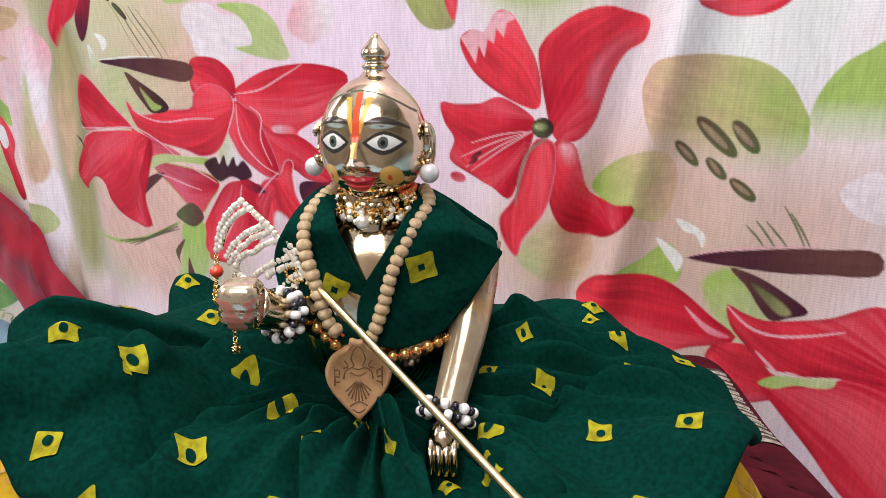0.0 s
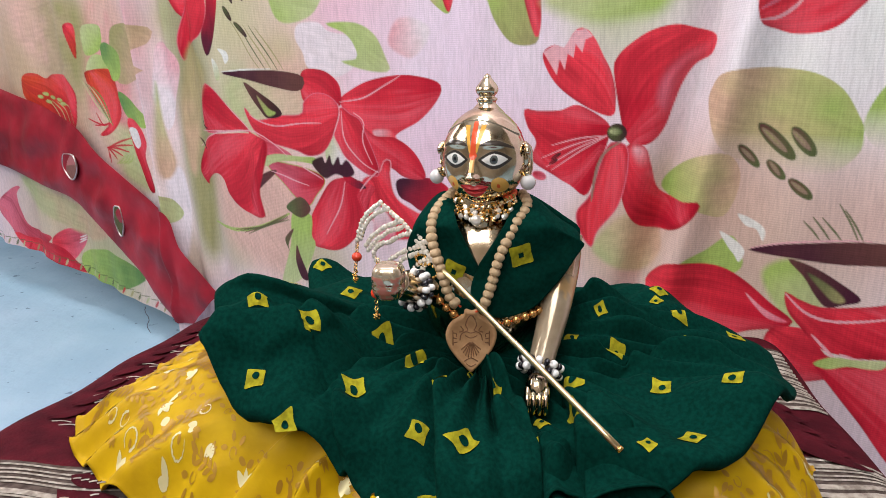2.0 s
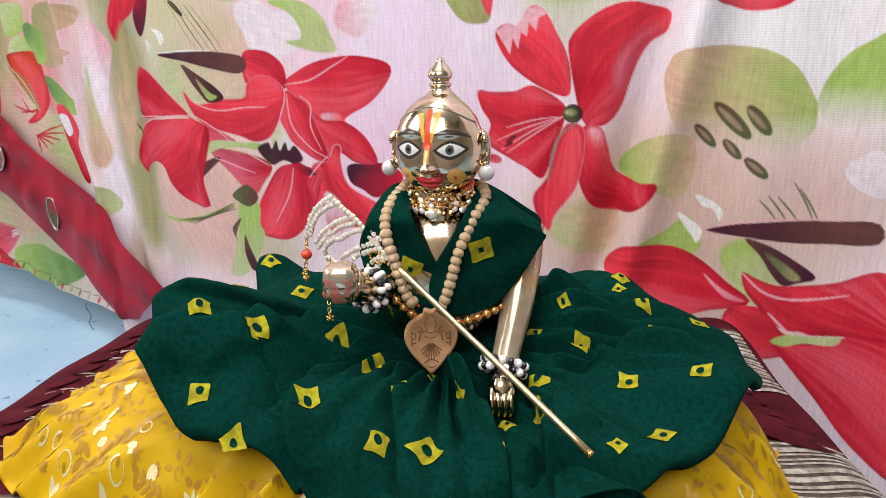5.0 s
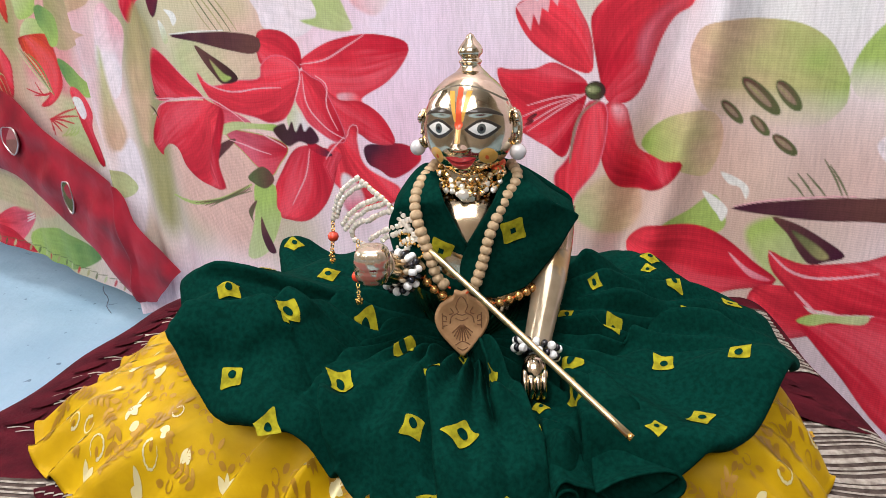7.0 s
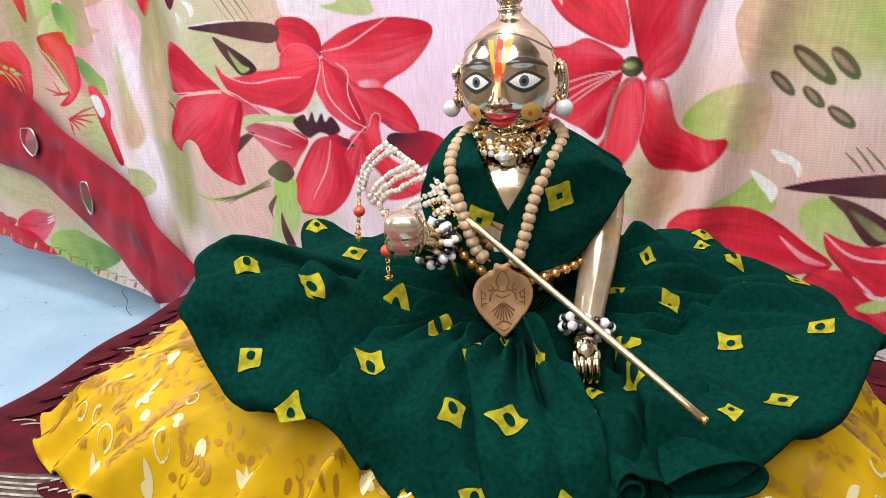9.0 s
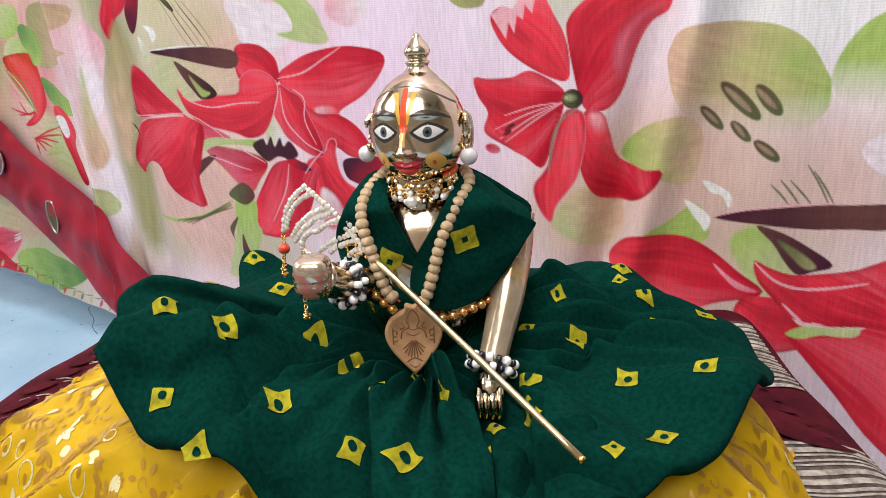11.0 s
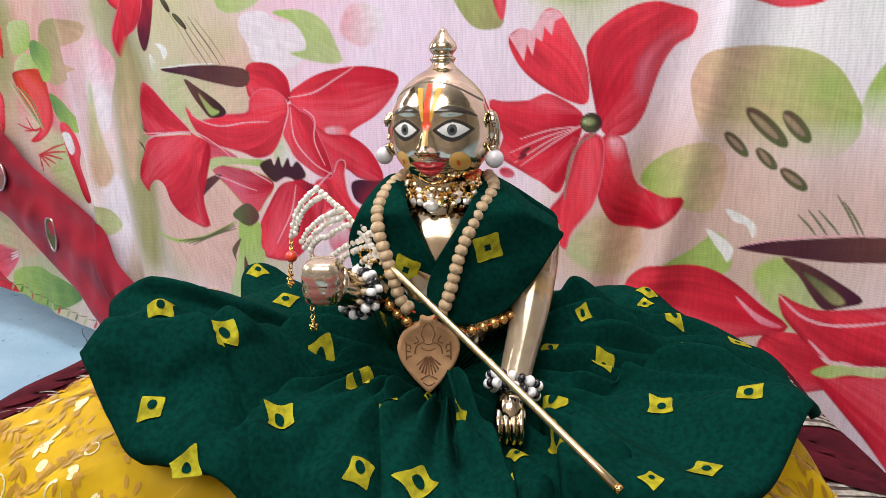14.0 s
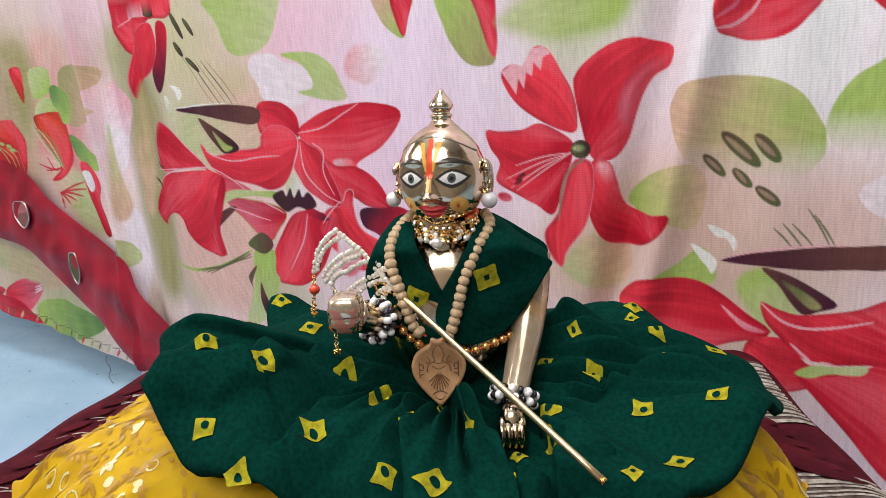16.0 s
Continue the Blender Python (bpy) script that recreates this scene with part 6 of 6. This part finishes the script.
gold_me = ball_mesh("gold_ball", GOLD, 0.0012, 1.0, u=8, v=6)
rc = random.Random(3)


def neck_ring(a, r, z):
    x, y = r * math.sin(a), -r * math.cos(a)
    return head_place(x, y + 0.003, z - HC[2] + 0.000)


for row, (r, z, n, span) in enumerate(((0.0175, 0.2450, 15, 1.45), (0.0192, 0.2418, 17, 1.4), (0.0202, 0.2392, 13, 0.95))):
    for i in range(n):
        a = -span + 2 * span * i / (n - 1) + rc.uniform(-0.04, 0.04)
        lift = 0.0045 * (abs(a) / 1.5) ** 2
        q = neck_ring(a, r + rc.uniform(-0.0006, 0.0008), z + lift + rc.uniform(-0.0011, 0.0011))
        bead("stone", st_me if rc.random() < 0.6 else st_me2, q, (math.sin(a + YAW) + rc.uniform(-0.4, 0.4), -math.cos(a + YAW), 0.3 + rc.uniform(-0.3, 0.3)), choker, rc.uniform(0.75, 1.1))
        for _ in range(2):
            q2 = neck_ring(a + rc.uniform(-1, 1) * span / n, r + rc.uniform(-0.001, 0.0008), z + lift + rc.uniform(-0.0024, 0.0024))
            bead("gold_ball", gold_me, q2, (0, 0, 1), choker, rc.uniform(0.7, 1.2))
bead("centre_stone", ball_mesh("centre_stone", STONE, 0.0034, 0.6, u=10, v=6), neck_ring(0.02, 0.0212, 0.2385), (0, -1, 0.2), choker)
ring_v, ring_f = tube([neck_ring(a, 0.0174, 0.2405 + 0.003 * (abs(a) / 1.5) ** 2) for a in np.linspace(-1.9, 1.9, 40)], 0.0011, 8)
under(raw("collar_wire", ring_v, ring_f, GOLD), choker)
v, f = tube([neck_ring(a, 0.0168, 0.2470 + 0.002 * abs(a)) for a in np.linspace(1.0, 1.9, 12)], 0.0016, 8)
under(raw("tie_thread", v, f, ORANGE_THREAD, None, "orange tie thread"), choker)

# ---- pearl earrings ----
pearl_me = ball_mesh("pearl", PEARL, 0.0044, 1.0, u=28, v=18)
for at_, ear in (((-0.0553, 0.3215, 0.2590), (-0.0505, 0.321, 0.266)), ((-0.0012, 0.3040, 0.2588), (-0.0055, 0.306, 0.266))):
    e = thing("pearl_earring", at_, "round white pearl ear stud on the brass ear", "earring", "pearl earrings")
    bead("pearl", pearl_me, at_, (0, 0, 1), e)
    v, f = tube([at_, ((at_[0] + ear[0]) / 2, (at_[1] + ear[1]) / 2, (at_[2] + ear[2]) / 2), ear], 0.0007, 6)
    under(raw("post", v, f, GOLD), e)

# ---- flute with its rhinestone head ----
wand = thing("flute", (-0.052, 0.289, 0.214), "slim gold rod with a rhinestone peacock head and red tassels", "flute")
top, tip = np.array((-0.0530, 0.2890, 0.2148)), np.array((0.0420, 0.2040, 0.1535))
v, f = tube([top + (tip - top) * t for t in np.linspace(0, 1, 12)], 0.0016, 16)
under(raw("rod", v, f, ROD), wand)
v, f = tube([tip - (tip - top) * 0.012, tip + (tip - top) * 0.001], 0.0018, 16)
under(raw("rod_tip", v, f, GOLD), wand)
stone_me = ball_mesh("rhinestone", STONE, 0.0019, 0.55, u=6, v=6)


def fl(x, z):
    """Onto the plane of the head; x, z in mm."""
    return (x / 1000, 0.2890 - 0.81 * (x / 1000 + 0.0530), z / 1000)


ROWS_ = [
    [(-53, 214), (-61, 222), (-69, 229.5), (-76, 235), (-90, 243)],
    [(-90, 243), (-97, 238), (-104, 230), (-108, 222), (-110, 215)],
    [(-87, 240), (-96, 234), (-103, 226), (-107, 217)],
    [(-77, 234), (-87, 229), (-97, 221), (-103, 213)],
    [(-75, 231), (-85, 226), (-95, 218), (-102, 210)],
    [(-69, 228), (-76, 226), (-84, 220), (-91, 217), (-97, 210), (-96, 205), (-90, 204)],
    [(-62, 223), (-70, 219), (-79, 213), (-85, 208)],
    [(-60, 220), (-68, 216), (-77, 210)],
    [(-64, 230), (-60, 225), (-57, 229)],
    [(-55, 217), (-63, 213), (-68, 206), (-66, 200)],
    [(-58, 214), (-63, 207), (-60, 202)],
]
for row in ROWS_:
    p = np.array(row, float)
    n = max(3, int(np.linalg.norm(np.diff(p, axis=0), axis=1).sum() / 2.75))
    pts = spline(p, n + 1)
    for i in range(n + 1):
        q = np.array(fl(*(pts[i] + [rc.uniform(-0.3, 0.3), rc.uniform(-0.3, 0.3)])))
        bead("rhinestone", stone_me, q, (-0.4 + rc.uniform(-0.15, 0.15), -1, 0.3), wand, rc.uniform(0.88, 1.1))
    v, f = tube([np.array(fl(*s_)) + np.array((0.0004, 0.0010, 0)) for s_ in pts], 0.0009, 6)
    under(raw("setting_wire", v, f, GOLD), wand)
for c, r in (((-57, 209), 5.0), ((-62, 214.5), 4.0)):
    for k in range(12):
        a = 2 * math.pi * k / 12
        bead("gold_ball", gold_me, fl(c[0] + r * math.cos(a), c[1] + r * 0.8 * math.sin(a)), (0, 0, 1), wand, 0.9)
coral_me = ball_mesh("coral_bead", CORAL, 0.0034, 0.95, u=14, v=10)
for start, bead_at, low in (((-110.5, 213), (-111.5, 203), (-114.5, 189)), ((-97, 206), (-99, 185.5), (-99.5, 171))):
    if start[0] > -100:
        # this tassel hangs in front of the fist
        hang = lambda x, z: (x / 1000 + 0.009, 0.2650 + 0.030, z / 1000 + 0.008)
    else:
        hang = fl
    p = [hang(*start), hang((start[0] + bead_at[0]) / 2, (start[1] + bead_at[1]) / 2), hang(*bead_at), hang((low[0] + bead_at[0]) / 2, (low[1] + bead_at[1]) / 2), hang(*low)]
    pp = spline(p, 16)
    for i, q in enumerate(pp):
        bm = bmesh.new()
        v, f = tube([(q[0] + 0.0009 * math.cos(a), q[1] + 0.0009 * math.sin(a) * (i % 2), q[2] + 0.0012 * math.sin(a)) for a in np.linspace(0, 2 * math.pi, 11)], 0.00028, 5, False)
        bm.free()
        under(raw("chain_link", v, f, GOLD), wand)
    bead("coral_bead", coral_me, hang(*bead_at), (0, 0, 1), wand, 1.0, "coral red glass bead")
    for k in range(9):
        bead("gold_ball", gold_me, np.array(hang(*low)) + np.array((rc.uniform(-0.0018, 0.0018), rc.uniform(-0.0012, 0.0012), rc.uniform(-0.004, 0.003))), (0, 0, 1), wand, rc.uniform(0.7, 1.0))

# ---- beaded bracelets ----
wb = ball_mesh("white_bead", WHITE_BEAD, 0.0025, 0.95, hole=0.3, u=12, v=8)
bb = ball_mesh("black_bead", BLACK_BEAD, 0.0022, 0.85, hole=0.3, u=12, v=8)
for centre, axis, r, name in (((0.0068, 0.2755, 0.1580), (0.25, 0.62, 0.85), 0.0112, "resting wrist"), ((-0.0645, 0.2840, 0.2000), (-0.55, -0.75, 0.35), 0.0102, "raised wrist")):
    br_ = thing("bead_bracelet", centre, "black and white glass bead bracelet on a brass wrist", "bracelet", "bead bracelets")
    ax_ = Vector(axis).normalized()
    q = ax_.to_track_quat("Z", "Y").to_matrix()
    for row in (-1, 1):
        for i in range(16):
            a = 2 * math.pi * (i + 0.5 * (row > 0)) / 16
            p = Vector(centre) + q @ Vector((r * math.cos(a), r * math.sin(a), row * 0.0022))
            t = q @ Vector((-math.sin(a), math.cos(a), 0))
            black = (i // 1 + (row > 0)) % 2 == 0
            bead("black_bead" if black else "white_bead", bb if black else wb, p, t, br_)

# ---- gold bead string at the waist ----
girdle = thing("waist_beads", (-0.028, 0.289, 0.18), "string of copper gold beads round the waist", "bead string")
gb = ball_mesh("gold_bead", GOLD_BEAD, 0.0028, 0.95, u=14, v=10)
pts = spline([(-0.0560, 0.298, 0.1955), (-0.0518, 0.290, 0.1923), (-0.0450, 0.287, 0.1865), (-0.0380, 0.288, 0.1815), (-0.0270, 0.2885, 0.1780), (-0.0150, 0.287, 0.1795), (-0.0070, 0.288, 0.1815), (0.0000, 0.291, 0.1832), (0.006, 0.297, 0.184)], 15)
for i in range(15):
    d = pts[min(i + 1, 14)] - pts[max(i - 1, 0)]
    bead("gold_bead", gb, pts[i], d, girdle, rc.uniform(0.95, 1.05))
v, f = tube(pts, 0.0005, 5)
under(raw("string", v, f, ORANGE_THREAD), girdle)
